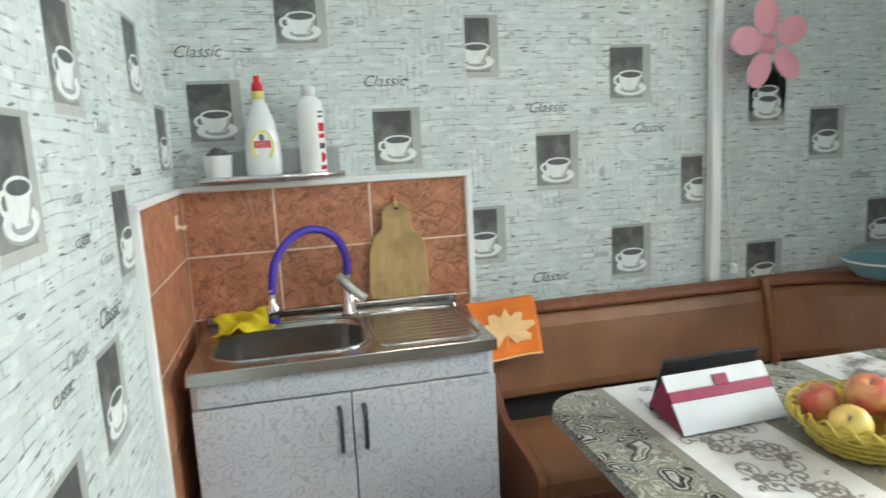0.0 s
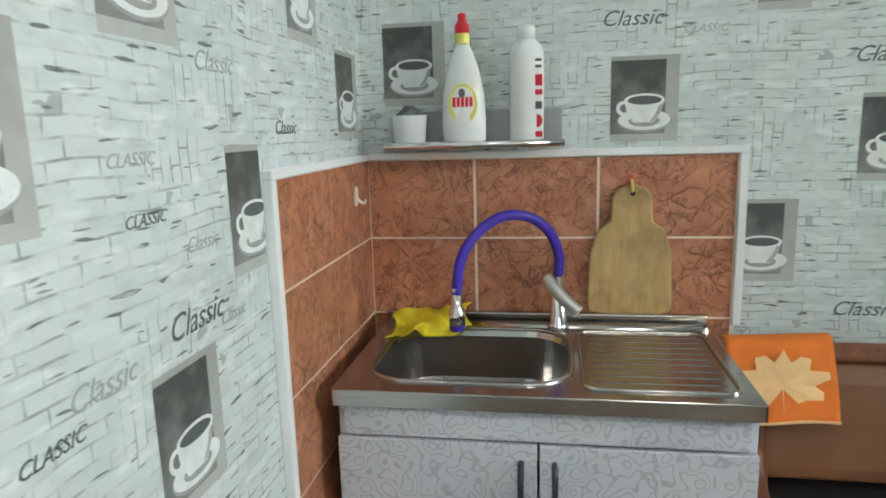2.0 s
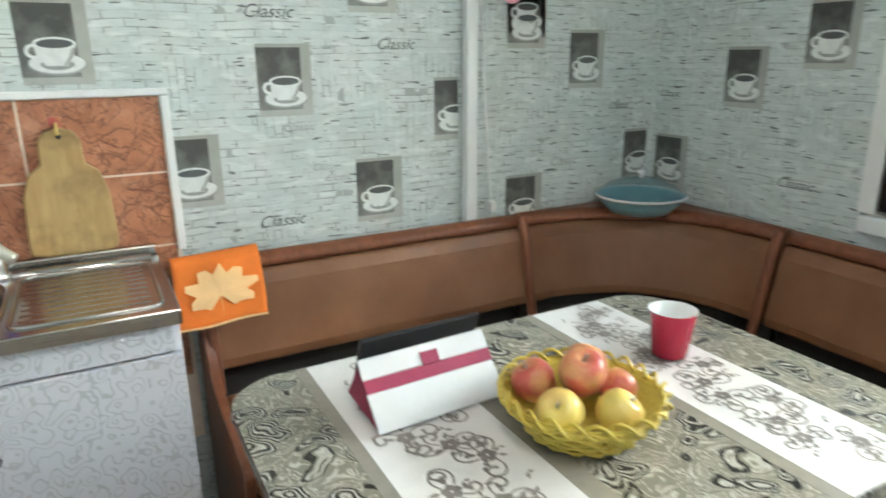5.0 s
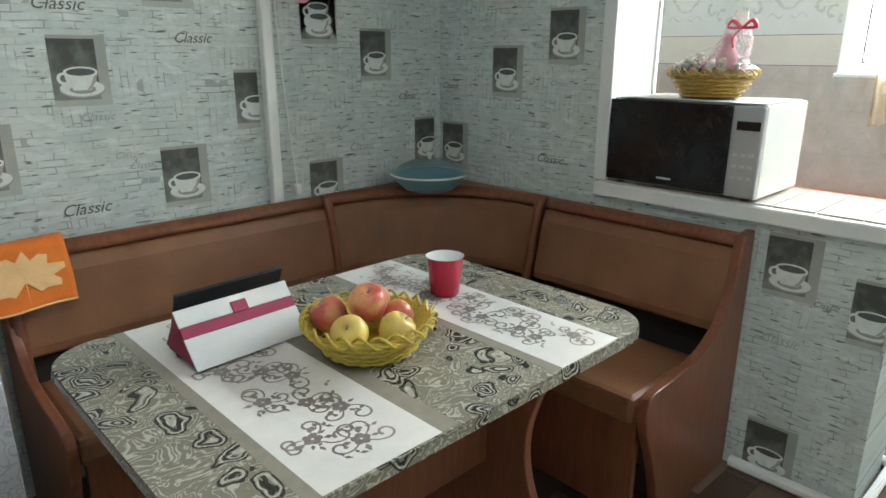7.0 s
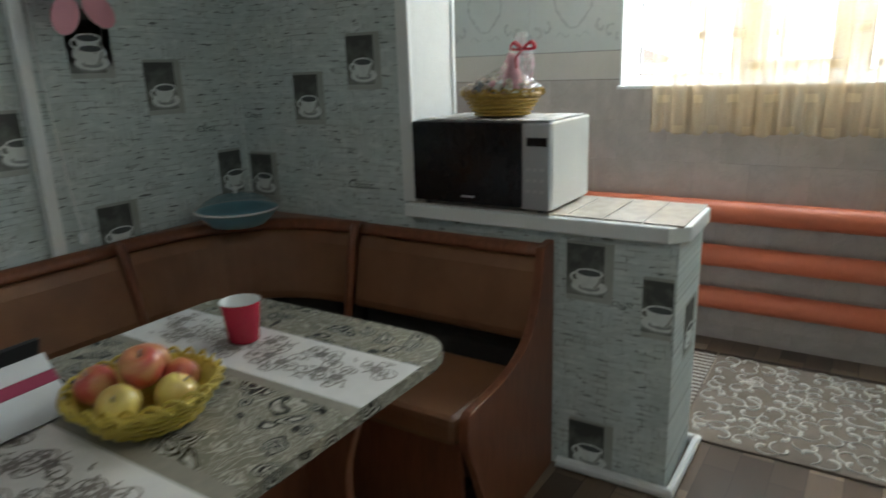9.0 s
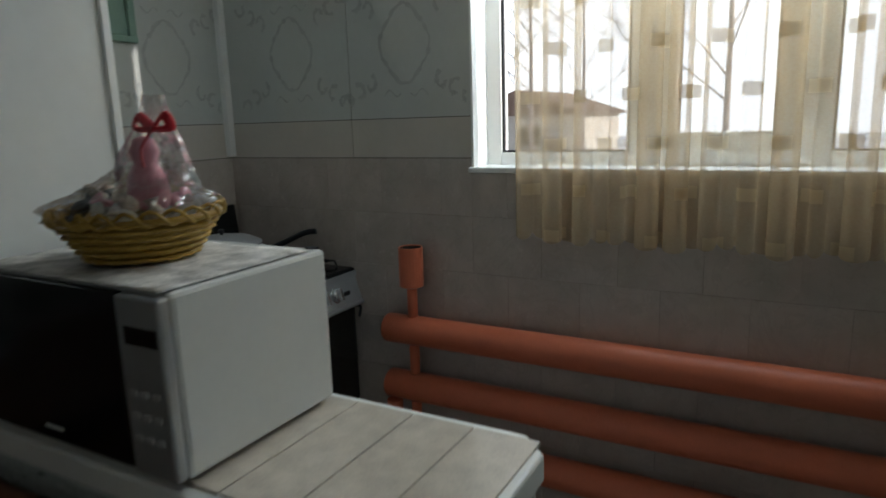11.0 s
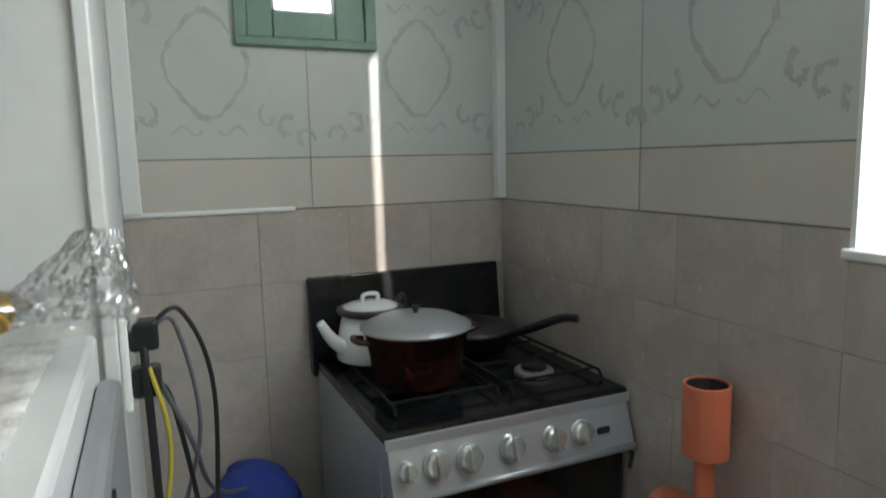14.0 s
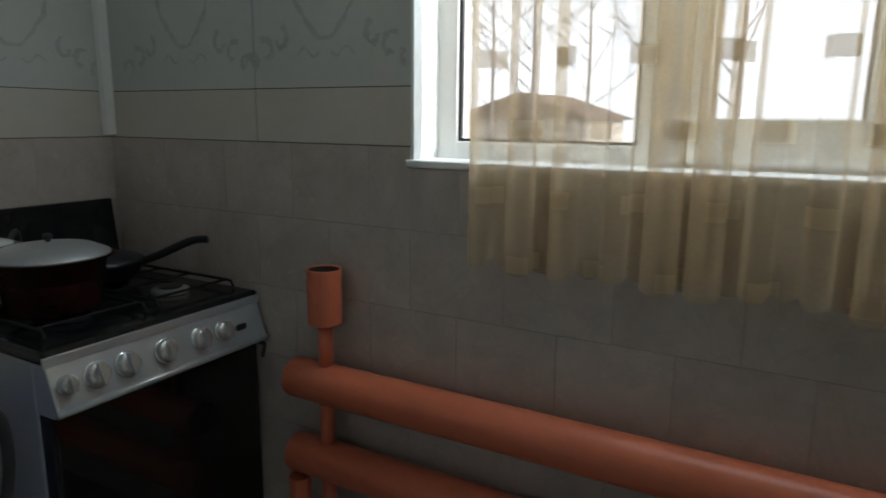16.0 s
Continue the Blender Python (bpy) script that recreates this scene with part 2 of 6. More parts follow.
def oilcloth_mat(name, kind):
    n = Nodes(name, 0.2)
    w = n.node("ShaderNodeTexNoise", Vector=n.tc, Scale=9.0, Detail=2.0).outputs["Color"]
    vm = n.nt.nodes.new("ShaderNodeVectorMath")
    vm.operation = "MULTIPLY_ADD"
    n.nt.links.new(w, vm.inputs[0])
    vm.inputs[1].default_value = (0.16, 0.16, 0)
    n.nt.links.new(n.tc, vm.inputs[2])
    v = vm.outputs[0]
    rings = n.node("ShaderNodeTexVoronoi", Vector=v, Scale=14.0).outputs["Distance"]
    sw = n.math("SINE", n.math("MULTIPLY", rings, 55.0))
    fine = n.math("SINE", n.math("MULTIPLY_ADD", n.noise(22, 3, v), 70.0, n.math("MULTIPLY", rings, 20.0)))
    base = n.ramp(fine, (0.2, (0.20, 0.185, 0.145)), (0.8, (0.33, 0.31, 0.25)))
    base = n.mix(n.math("MULTIPLY", n.math("GREATER_THAN", fine, 0.8), 0.4), base, (0.55, 0.53, 0.46))
    dark = n.math("MULTIPLY", n.math("LESS_THAN", rings, 0.40), n.math("GREATER_THAN", n.math("ADD", sw, n.math("MULTIPLY", fine, 0.7)), 0.15))
    pale = n.math("MULTIPLY", n.math("LESS_THAN", rings, 0.40), n.math("LESS_THAN", sw, -0.5))
    base = n.mix(n.math("MULTIPLY", dark, 0.93), base, (0.018, 0.016, 0.013))
    n.set("Base Color", n.mix(n.math("MULTIPLY", pale, 0.4), base, (0.60, 0.58, 0.52)))
    n.bump(n.noise(200, 2), 0.06, 0.001)
    return n.m


def curtain_mat():
    n = Nodes("cream_organza", 0.6)
    v = plane_vec(n, "Y")
    c, f = n.brick(v, 0.155, 0.14, 0.052, 0.5, smooth=0.0)
    sq = n.math("SUBTRACT", 1.0, f)
    out = n.nt.nodes["Material Output"]
    dif = n.node("ShaderNodeBsdfDiffuse")
    tra = n.node("ShaderNodeBsdfTranslucent")
    col = n.mix(n.math("MULTIPLY", sq, 0.7), n.ramp(n.noise(140, 2), (0.3, (0.80, 0.63, 0.42)), (0.7, (0.84, 0.69, 0.48))), (0.50, 0.39, 0.24))
    n.nt.links.new(col, dif.inputs[0])
    n.nt.links.new(col, tra.inputs[0])
    mx = n.node("ShaderNodeMixShader")
    mx.inputs[0].default_value = 0.6
    n.nt.links.new(dif.outputs[0], mx.inputs[1])
    n.nt.links.new(tra.outputs[0], mx.inputs[2])
    tr = n.node("ShaderNodeBsdfTransparent")
    m2 = n.node("ShaderNodeMixShader")
    n.nt.links.new(n.math("MULTIPLY_ADD", sq, 0.36, 0.42), m2.inputs[0])
    n.nt.links.new(tr.outputs[0], m2.inputs[1])
    n.nt.links.new(mx.outputs[0], m2.inputs[2])
    n.nt.links.new(m2.outputs[0], out.inputs[0])
    return n.m


def film_mat(name, base):
    n = Nodes(name, 0.1)
    out = n.nt.nodes["Material Output"]
    gl = n.node("ShaderNodeBsdfGlossy", Roughness=0.12)
    tr = n.node("ShaderNodeBsdfTransparent")
    fr = n.node("ShaderNodeFresnel", IOR=1.6)
    mx = n.node("ShaderNodeMixShader")
    n.nt.links.new(n.math("MULTIPLY_ADD", fr.outputs[0], 0.6, base), mx.inputs[0])
    n.nt.links.new(tr.outputs[0], mx.inputs[1])
    n.nt.links.new(gl.outputs[0], mx.inputs[2])
    n.nt.links.new(mx.outputs[0], out.inputs[0])
    return n.m


def glass_mat():
    n = Nodes("window_glass", 0.0)
    out = n.nt.nodes["Material Output"]
    gl = n.node("ShaderNodeBsdfGlossy", Roughness=0.0)
    tr = n.node("ShaderNodeBsdfTransparent")
    fr = n.node("ShaderNodeFresnel", IOR=1.45)
    mx = n.node("ShaderNodeMixShader")
    n.nt.links.new(fr.outputs[0], mx.inputs[0])
    n.nt.links.new(tr.outputs[0], mx.inputs[1])
    n.nt.links.new(gl.outputs[0], mx.inputs[2])
    n.nt.links.new(mx.outputs[0], out.inputs[0])
    return n.m


def skin_mat(name, ground, blush, lo, hi):
    """Fruit skin: a blush over the ground colour, with pale specks."""
    n = Nodes(name, 0.3)
    c = n.ramp(n.noise(13, 3), (lo, ground), (hi, blush))
    spk = n.ramp(n.noise(260, 1), (0.68, (0, 0, 0)), (0.74, (1, 1, 1)))
    n.set("Base Color", n.mix(n.math("MULTIPLY", spk, 0.35), c, (0.75, 0.66, 0.40)))
    return n.m


def scroll_mat():
    """White laminate with pale grey scrolls."""
    n = Nodes("scroll_laminate", 0.4)
    rings = n.node("ShaderNodeTexVoronoi", Vector=n.mapping(scale=(1, 1, 1)), Scale=26.0)
    w = n.node("ShaderNodeTexNoise", Vector=n.tc, Scale=22.0, Detail=1.0)
    sw = n.math("SINE", n.math("MULTIPLY_ADD", w.outputs["Fac"], 34.0, n.math("MULTIPLY", rings.outputs["Distance"], 16.0)))
    m = n.ramp(sw, (0.62, (0, 0, 0)), (0.8, (1, 1, 1)))
    n.set("Base Color", n.mix(n.math("MULTIPLY", m, 0.75), (0.54, 0.54, 0.58), (0.36, 0.36, 0.38)))
    return n.m


def brushed_mat():
    n = Nodes("brushed_steel", 0.25)
    n.b.inputs["Metallic"].default_value = 1.0
    g = n.noise(40, 4, n.mapping(scale=(0.3, 8, 8)))
    n.set("Base Color", n.ramp(g, (0.3, (0.42, 0.405, 0.39)), (0.7, (0.54, 0.52, 0.50))))
    n.set("Roughness", n.math("MULTIPLY_ADD", g, 0.14, 0.12))
    return n.m


def rug_mat(name, striped):
    n = Nodes(name, 0.95)
    fib = n.noise(350, 2)
    if striped:
        sep = n.nt.nodes.new("ShaderNodeSeparateXYZ")
        n.nt.links.new(n.tc, sep.inputs[0])
        s = n.math("SINE", n.math("MULTIPLY", sep.outputs[0], 175.0))
        col = n.mix(n.math("GREATER_THAN", s, 0.0), (0.10, 0.065, 0.05), (0.60, 0.56, 0.50))
    else:
        col = n.ramp(n.noise(9, 4), (0.3, (0.20, 0.155, 0.12)), (0.7, (0.28, 0.225, 0.18)))
    n.set("Base Color", n.mix(n.math("MULTIPLY", fib, 0.35), col, (0.06, 0.045, 0.035)))
    n.bump(fib, 0.5, 0.004)
    return n.m


PAPER_X = wallpaper_mat("wallpaper_along_x", "X")
PAPER_Y = wallpaper_mat("wallpaper_along_y", "Y")
TILE = tile_mat("terracotta_tile", (0.36, 0.135, 0.066), (0.56, 0.245, 0.135), (0.11, 0.035, 0.02), 0.75, 0.32)
GROUT = mat("cream_grout", (0.78, 0.66, 0.55), 0.8, var=0.1, scale=30)
BEIGE = tile_mat("pale_beige_tile", (0.44, 0.385, 0.345), (0.53, 0.47, 0.43), (0.35, 0.295, 0.26), 0.25, 0.22, 7.0)
BEIGE_GROUT = mat("beige_grout", (0.46, 0.405, 0.365), 0.85, scale=30)
PANEL = mat("pale_grey_panel", (0.55, 0.57, 0.55), 0.34, var=0.05, scale=5)
BAND = mat("pale_cream_band", (0.57, 0.53, 0.48), 0.3, var=0.05, scale=6)
ORN = mat("grey_print", (0.44, 0.455, 0.445), 0.4, var=0.15, scale=30)
WHITE = mat("white_plastic", (0.80, 0.81, 0.80), 0.35, var=0.04, scale=6)
PLASTER = mat("white_plaster", (0.72, 0.73, 0.72), 0.8, var=0.06, scale=3, bump=0.2, bscale=50)
CEIL = mat("white_ceiling_paint", (0.78, 0.78, 0.76), 0.9, var=0.04, scale=3)
PHOTO = photo_mat("dark_photo_print", (0.075, 0.078, 0.07), (0.30, 0.31, 0.285))
PHOTO2 = photo_mat("pale_photo_border", (0.36, 0.37, 0.34), (0.47, 0.49, 0.46))
CUPW = mat("cup_print_white", (0.76, 0.79, 0.77), 0.6, var=0.12, scale=40)
CUPG = mat("cup_print_grey", (0.34, 0.36, 0.35), 0.6, var=0.2, scale=40)
INK = mat("dark_ink", (0.10, 0.11, 0.11), 0.6, var=0.2, scale=40)
INK2 = mat("pale_ink", (0.34, 0.37, 0.36), 0.6, var=0.2, scale=40)
STEEL = brushed_mat()
CHROME = mat("chrome", (0.78, 0.78, 0.79), 0.08, 1.0, var=0.03)
DARKM = mat("dark_metal", (0.10, 0.10, 0.11), 0.35, 0.9, var=0.1)
LAMIN = scroll_mat()
CABSIDE = mat("white_cabinet_side", (0.62, 0.62, 0.66), 0.45, var=0.04)
# Near-black for holes and recesses; paints in the shade of the bench gap.
VOID = mat("near_black_recess", (0.03, 0.025, 0.022), 0.8, var=0.1)
PURPLE = mat("violet_silicone", (0.055, 0.025, 0.36), 0.4, var=0.08, scale=30)
YELLOW = mat("yellow_cloth", (0.72, 0.58, 0.02), 0.9, var=0.15, scale=20, bump=0.5, bscale=150)
ORANGE = mat("orange_cloth", (0.80, 0.20, 0.03), 0.9, var=0.1, scale=20, bump=0.4, bscale=200)
PEACH = mat("peach_cloth_print", (0.86, 0.55, 0.27), 0.9, var=0.08, scale=20, bump=0.4, bscale=200)
BOARD = wood_mat("pale_cutting_board", (0.42, 0.27, 0.105), (0.54, 0.37, 0.16), 0.6, stain=0.75)
BENCHW = wood_mat("red_brown_wood", (0.16, 0.052, 0.024), (0.25, 0.088, 0.042), 0.35)
LEATHER = leather_mat()
CLOTH = oilcloth_mat("swirl_oilcloth", 0)
RUNNER = mat("white_oilcloth", (0.70, 0.68, 0.66), 0.22, var=0.05, scale=30)
TAUPE = mat("taupe_oilcloth", (0.27, 0.25, 0.205), 0.22, var=0.12, scale=40)
FLOWER = mat("grey_flower_print", (0.21, 0.185, 0.165), 0.3, var=0.3, scale=60)
FLOOR = floor_mat()
RUG = rug_mat("brown_rug_pile", False)
STRIPE = rug_mat("striped_rug_weave", True)
RUGLIGHT = mat("cream_rug_pile", (0.62, 0.58, 0.52), 0.95, var=0.15, scale=60, bump=0.6, bscale=400)
RUGDARK = mat("dark_rug_pile", (0.05, 0.035, 0.028), 0.95, var=0.2, scale=60, bump=0.6, bscale=400)
SALMON = mat("salmon_paint", (0.62, 0.165, 0.085), 0.38, var=0.08, scale=10, bump=0.1, bscale=40)
BLACKG = mat("black_enamel", (0.012, 0.012, 0.013), 0.16, var=0.2, scale=20)
CASTIRON = mat("black_cast_iron", (0.012, 0.012, 0.012), 0.75, var=0.3, scale=30, bump=0.3, bscale=120, spec=0.25)
BLACKP = mat("black_plastic", (0.02, 0.02, 0.022), 0.35, var=0.1)
OVENGL = mat("oven_glass", (0.008, 0.008, 0.008), 0.04, var=0.1, spec=0.8)
SILVER = mat("silver_enamel", (0.46, 0.48, 0.50), 0.34, 0.55, var=0.05, scale=20)
KNOB = mat("silver_knob", (0.60, 0.60, 0.60), 0.25, 0.8, var=0.05)
ENAMEL = mat("white_enamel", (0.74, 0.75, 0.74), 0.15, var=0.04)
POTRED = mat("burgundy_enamel", (0.035, 0.010, 0.008), 0.2, var=0.3, scale=8)
ALU = mat("dull_aluminium", (0.62, 0.62, 0.60), 0.35, 0.9, var=0.08, scale=20)
GREEN = mat("sage_green_paint", (0.22, 0.34, 0.27), 0.45, var=0.12, scale=12, bump=0.15, bscale=30)
BLUEBAG = mat("blue_fabric", (0.012, 0.03, 0.20), 0.75, var=0.2, scale=10, bump=0.4, bscale=90)
BLUEBOWL = mat("light_blue_plastic", (0.22, 0.47, 0.56), 0.35, var=0.06)
CLEARP = film_mat("clear_film", 0.12)
CLEARL = film_mat("clear_lid_plastic", 0.01)
GLASS = glass_mat()
CURTAIN = curtain_mat()
REDCUP = mat("crimson_ceramic", (0.52, 0.02, 0.055), 0.18, var=0.06)
WICKER = wood_mat("yellow_wicker", (0.42, 0.30, 0.035), (0.62, 0.48, 0.08), 0.45, 0, 30)
WICKER2 = wood_mat("golden_wicker", (0.35, 0.20, 0.03), (0.52, 0.34, 0.06), 0.45, 0, 30)
APPLEY = skin_mat("yellow_apple_skin", (0.66, 0.52, 0.14), (0.62, 0.36, 0.12), 0.5, 0.75)
APPLER = skin_mat("red_apple_skin", (0.64, 0.40, 0.15), (0.50, 0.09, 0.07), 0.34, 0.56)
MAROON = mat("maroon_case", (0.26, 0.02, 0.06), 0.6, var=0.1)
PALECASE = mat("pale_grey_case", (0.55, 0.56, 0.57), 0.55, var=0.05, scale=10)
PINK = mat("pink_plastic", (0.75, 0.33, 0.40), 0.45, var=0.06)
REDPR = mat("red_label", (0.62, 0.02, 0.04), 0.4, var=0.05)
LIME = mat("lime_label", (0.68, 0.66, 0.16), 0.4, var=0.1, scale=20)
DOILY = mat("white_doily", (0.62, 0.60, 0.58), 0.8, var=0.6, scale=24, bump=0.4, bscale=120)
CAPTILE = mat("cream_cap_tile", (0.60, 0.54, 0.47), 0.18, var=0.18, scale=22)
CABLE = mat("black_cable", (0.015, 0.015, 0.017), 0.5, var=0.05)
CABLEG = mat("grey_cable", (0.12, 0.12, 0.13), 0.5, var=0.05)
CABLEY = mat("yellow_cable", (0.50, 0.40, 0.05), 0.5, var=0.05)
GREYM = mat("galvanised_sheet", (0.36, 0.37, 0.38), 0.45, 0.5, var=0.08)
SNOW = mat("snowy_ground", (0.75, 0.76, 0.78), 0.9, var=0.08, scale=0.5)
ROOF = mat("brown_roof", (0.20, 0.13, 0.10), 0.8, var=0.15, scale=2)
HOUSEW = mat("house_wall", (0.55, 0.52, 0.48), 0.8, var=0.1, scale=2)
BARK = mat("grey_bark", (0.36, 0.32, 0.32), 0.9, var=0.25, scale=9)
CANDY = mat("candy_wrappers", (0.62, 0.50, 0.40), 0.35, var=0.7, scale=40)


# ---------------- mesh helpers ----------------
def finish(name, bm, material, parent=None, label="", smooth=False, bevel=0.0):
    me = bpy.data.meshes.new(name)
    bm.to_mesh(me)
    bm.free()
    for m_ in material if isinstance(material, (list, tuple)) else [material]:
        me.materials.append(m_)
    if smooth:
        me.shade_smooth()
    ob = new(name, me)
    if parent is not None:
        ob.parent = parent
        ob.matrix_parent_inverse = parent.matrix_world.inverted()
    if label:
        ob["label"] = label
    if bevel:
        md = ob.modifiers.new("bevel", "BEVEL")
        md.width, md.segments, md.limit_method = bevel, 2, "ANGLE"
    return ob


def part(name, bm, material, parent, label="", smooth=False, bevel=0.0):
    return finish(name, bm, material, parent, label, smooth, bevel)


def thing(name, x, y, z, label, category, group="", kind=""):
    e = new(name)
    e.location = (x, y, z)
    e.empty_display_size = 0.05
    e.matrix_world = Matrix.Translation((x, y, z))
    return tagged(e, label, category, group, kind)


def boxes(*bs, bm=None, mi=0):
    """A mesh of boxes (x0, y0, z0, x1, y1, z1)."""
    bm = bm or bmesh.new()
    for x0, y0, z0, x1, y1, z1 in bs:
        x0, x1 = sorted((x0, x1)); y0, y1 = sorted((y0, y1)); z0, z1 = sorted((z0, z1))
        v = [bm.verts.new(p) for p in ((x0, y0, z0), (x1, y0, z0), (x1, y1, z0), (x0, y1, z0), (x0, y0, z1), (x1, y0, z1), (x1, y1, z1), (x0, y1, z1))]
        for f in ((0, 3, 2, 1), (4, 5, 6, 7), (0, 1, 5, 4), (1, 2, 6, 5), (2, 3, 7, 6), (3, 0, 4, 7)):
            bm.faces.new([v[i] for i in f]).material_index = mi
    return bm


def lathe(profile, center, seg=28, bm=None, mi=0, sx=1.0, sy=1.0, caps=(True, True)):
    """A turned shape from (radius, height) pairs."""
    bm = bm or bmesh.new()
    rings = []
    for r, z in profile:
        rings.append([bm.verts.new((center[0] + sx * r * math.cos(2 * math.pi * i / seg), center[1] + sy * r * math.sin(2 * math.pi * i / seg), center[2] + z)) for i in range(seg)])
    for a, b in zip(rings, rings[1:]):
        for i in range(seg):
            j = (i + 1) % seg
            bm.faces.new((a[i], a[j], b[j], b[i])).material_index = mi
    for ring, flip, on in ((rings[0], True, caps[0]), (rings[-1], False, caps[1])):
        if not on:
            continue
        try:
            bm.faces.new(ring[::-1] if flip else ring).material_index = mi
        except ValueError:
            pass
    return bm


def tube(points, r, seg=10, bm=None, mi=0, closed=False, taper=None, flat=1.0):
    """A round rod along points."""
    bm = bm or bmesh.new()
    P = [Vector(p) for p in points]
    rings, n = [], len(P)
    up = None
    for i, p in enumerate(P):
        d = (P[(i + 1) % n] - P[i - 1]) if closed else (P[min(i + 1, n - 1)] - P[max(i - 1, 0)])
        d.normalize()
        if up is None:
            up = d.orthogonal().normalized()
        up = (up - d * up.dot(d))
        up = up.normalized() if up.length > 1e-6 else d.orthogonal().normalized()
        s = d.cross(up)
        rr = r if taper is None else r * (1 + (taper - 1) * i / (n - 1))
        rings.append([bm.verts.new(p + (up * math.cos(2 * math.pi * k / seg) + s * math.sin(2 * math.pi * k / seg) * flat) * rr) for k in range(seg)])
    pairs = list(zip(rings, rings[1:])) + ([(rings[-1], rings[0])] if closed else [])
    for a, b in pairs:
        for k in range(seg):
            j = (k + 1) % seg
            bm.faces.new((a[k], a[j], b[j], b[k])).material_index = mi
    if not closed:
        bm.faces.new(rings[0][::-1]).material_index = mi
        bm.faces.new(rings[-1]).material_index = mi
    return bm


def prism(pts, place, depth, bm=None, mi=0):
    """A flat outline pts (u, v), laid out by place(u, v, w), from w = 0 to depth."""
    bm = bm or bmesh.new()
    a = [bm.verts.new(place(u, v, 0)) for u, v in pts]
    b = [bm.verts.new(place(u, v, depth)) for u, v in pts]
    n = len(pts)
    bm.faces.new(a[::-1]).material_index = mi
    bm.faces.new(b).material_index = mi
    for i in range(n):
        j = (i + 1) % n
        bm.faces.new((a[i], a[j], b[j], b[i])).material_index = mi
    bmesh.ops.recalc_face_normals(bm, faces=bm.faces[:])
    return bm


def arc(cx, cy, r, a0, a1, n, ry=None):
    ry = r if ry is None else ry
    return [(cx + r * math.cos(radians(a0 + (a1 - a0) * i / n)), cy + ry * math.sin(radians(a0 + (a1 - a0) * i / n))) for i in range(n + 1)]


def rrect(x0, y0, x1, y1, r, n=6):
    return arc(x1 - r, y1 - r, r, 0, 90, n) + arc(x0 + r, y1 - r, r, 90, 180, n) + arc(x0 + r, y0 + r, r, 180, 270, n) + arc(x1 - r, y0 + r, r, 270, 360, n)


def curve_pts(ctrl, n=8):
    """A smooth line through control points."""
    P = [Vector(p) for p in ctrl]
    out = []
    for i in range(len(P) - 1):
        p0, p1, p2, p3 = P[max(i - 1, 0)], P[i], P[i + 1], P[min(i + 2, len(P) - 1)]
        for k in range(n):
            t = k / n
            out.append(0.5 * ((2 * p1) + (p2 - p0) * t + (2 * p0 - 5 * p1 + 4 * p2 - p3) * t * t + (3 * p1 - p0 - 3 * p2 + p3) * t ** 3))
    return out + [P[-1]]


XZ = lambda y: (lambda u, v, w: (u, y - w, v))        # on a wall that faces -y, proud by w
YZL = lambda x: (lambda u, v, w: (x + w, u, v))       # on a wall that faces +x
YZR = lambda x: (lambda u, v, w: (x - w, -u, v))      # on a wall that faces -x, u runs towards -y
UP = lambda z: (lambda u, v, w: (u, v, z + w))


def structure(name, bm, material, label="", bevel=0.0):
    return tagged(finish(name, bm, material, None, bevel=bevel), label, "", "", "structure")


# ---------------- structure ----------------
H = 2.5
XP0, XP1, XW, YB = 2.68, 3.01, 4.089, -3.4
YS = -0.034                                           # face of the stove wall
floor = structure("floor", boxes((-0.15, YB - 0.15, -0.1, XW + 0.3, 0.15, 0)), FLOOR, "brown patchwork plank linoleum floor")
ceiling = structure("ceiling", boxes((-0.15, YB - 0.15, H, XW + 0.3, 0.15, H + 0.1)), CEIL, "plain white painted ceiling")
wall_sink = structure("wall_sink", boxes((-0.15, 0, 0, XP1 - 0.152, 0.15, H)), PAPER_X, "grey wall papered with brick marks and coffee cups")
wall_left = structure("wall_left", boxes((-0.15, YB, 0, 0, 0, H)), PAPER_Y, "grey wall papered with brick marks and coffee cups")
wall_back = structure("wall_back", boxes((-0.15, YB - 0.15, 0, XW + 0.3, YB, H)), PAPER_X, "grey papered wall behind the dining corner")
GW = (3.308, 3.686, 1.712, 2.24)                     # small green window: x0, x1, z0, z1
wall_stove = structure("wall_stove", boxes((XP1 - 0.15, YS, 0, GW[0], 0.15, H), (GW[1], YS, 0, XW + 0.3, 0.15, H), (GW[0], YS, 0, GW[1], 0.15, GW[2]), (GW[0], YS, GW[3], GW[1], 0.15, H)), BEIGE_GROUT, "pale tiled wall behind the stove")
WY0, WY1, WZ0, WZ1 = -2.68, -1.162, 1.236, 2.42        # large window opening
wall_window = structure("wall_window", boxes((XW, WY1, 0, XW + 0.3, 0, H), (XW, YB, 0, XW + 0.3, WY0, H), (XW, WY0, 0, XW + 0.3, WY1, WZ0), (XW, WY0, WZ1, XW + 0.3, WY1, H)), BEIGE_GROUT, "pale tiled outer wall under and beside the window")
partition = structure("wall_partition", boxes((XP0, -0.83, 0.845, XP1, 0, H), (XP0, -1.80, 0, XP1, 0, 0.845), (XP0, YB, 2.3, XP1, -0.83, H)), PAPER_Y, "papered partition with an open hatch above a half wall")
for b_ in ((XP1, -0.83, 0.845, XP1 + 0.006, 0, H), (XP0 + 0.012, -0.838, 0.9, XP1 + 0.006, -0.83, 2.3), (XP1, -1.80, 0, XP1 + 0.006, 0, 0.845)):
    part("plaster_face", boxes(b_), PLASTER, partition, "white plastered face")
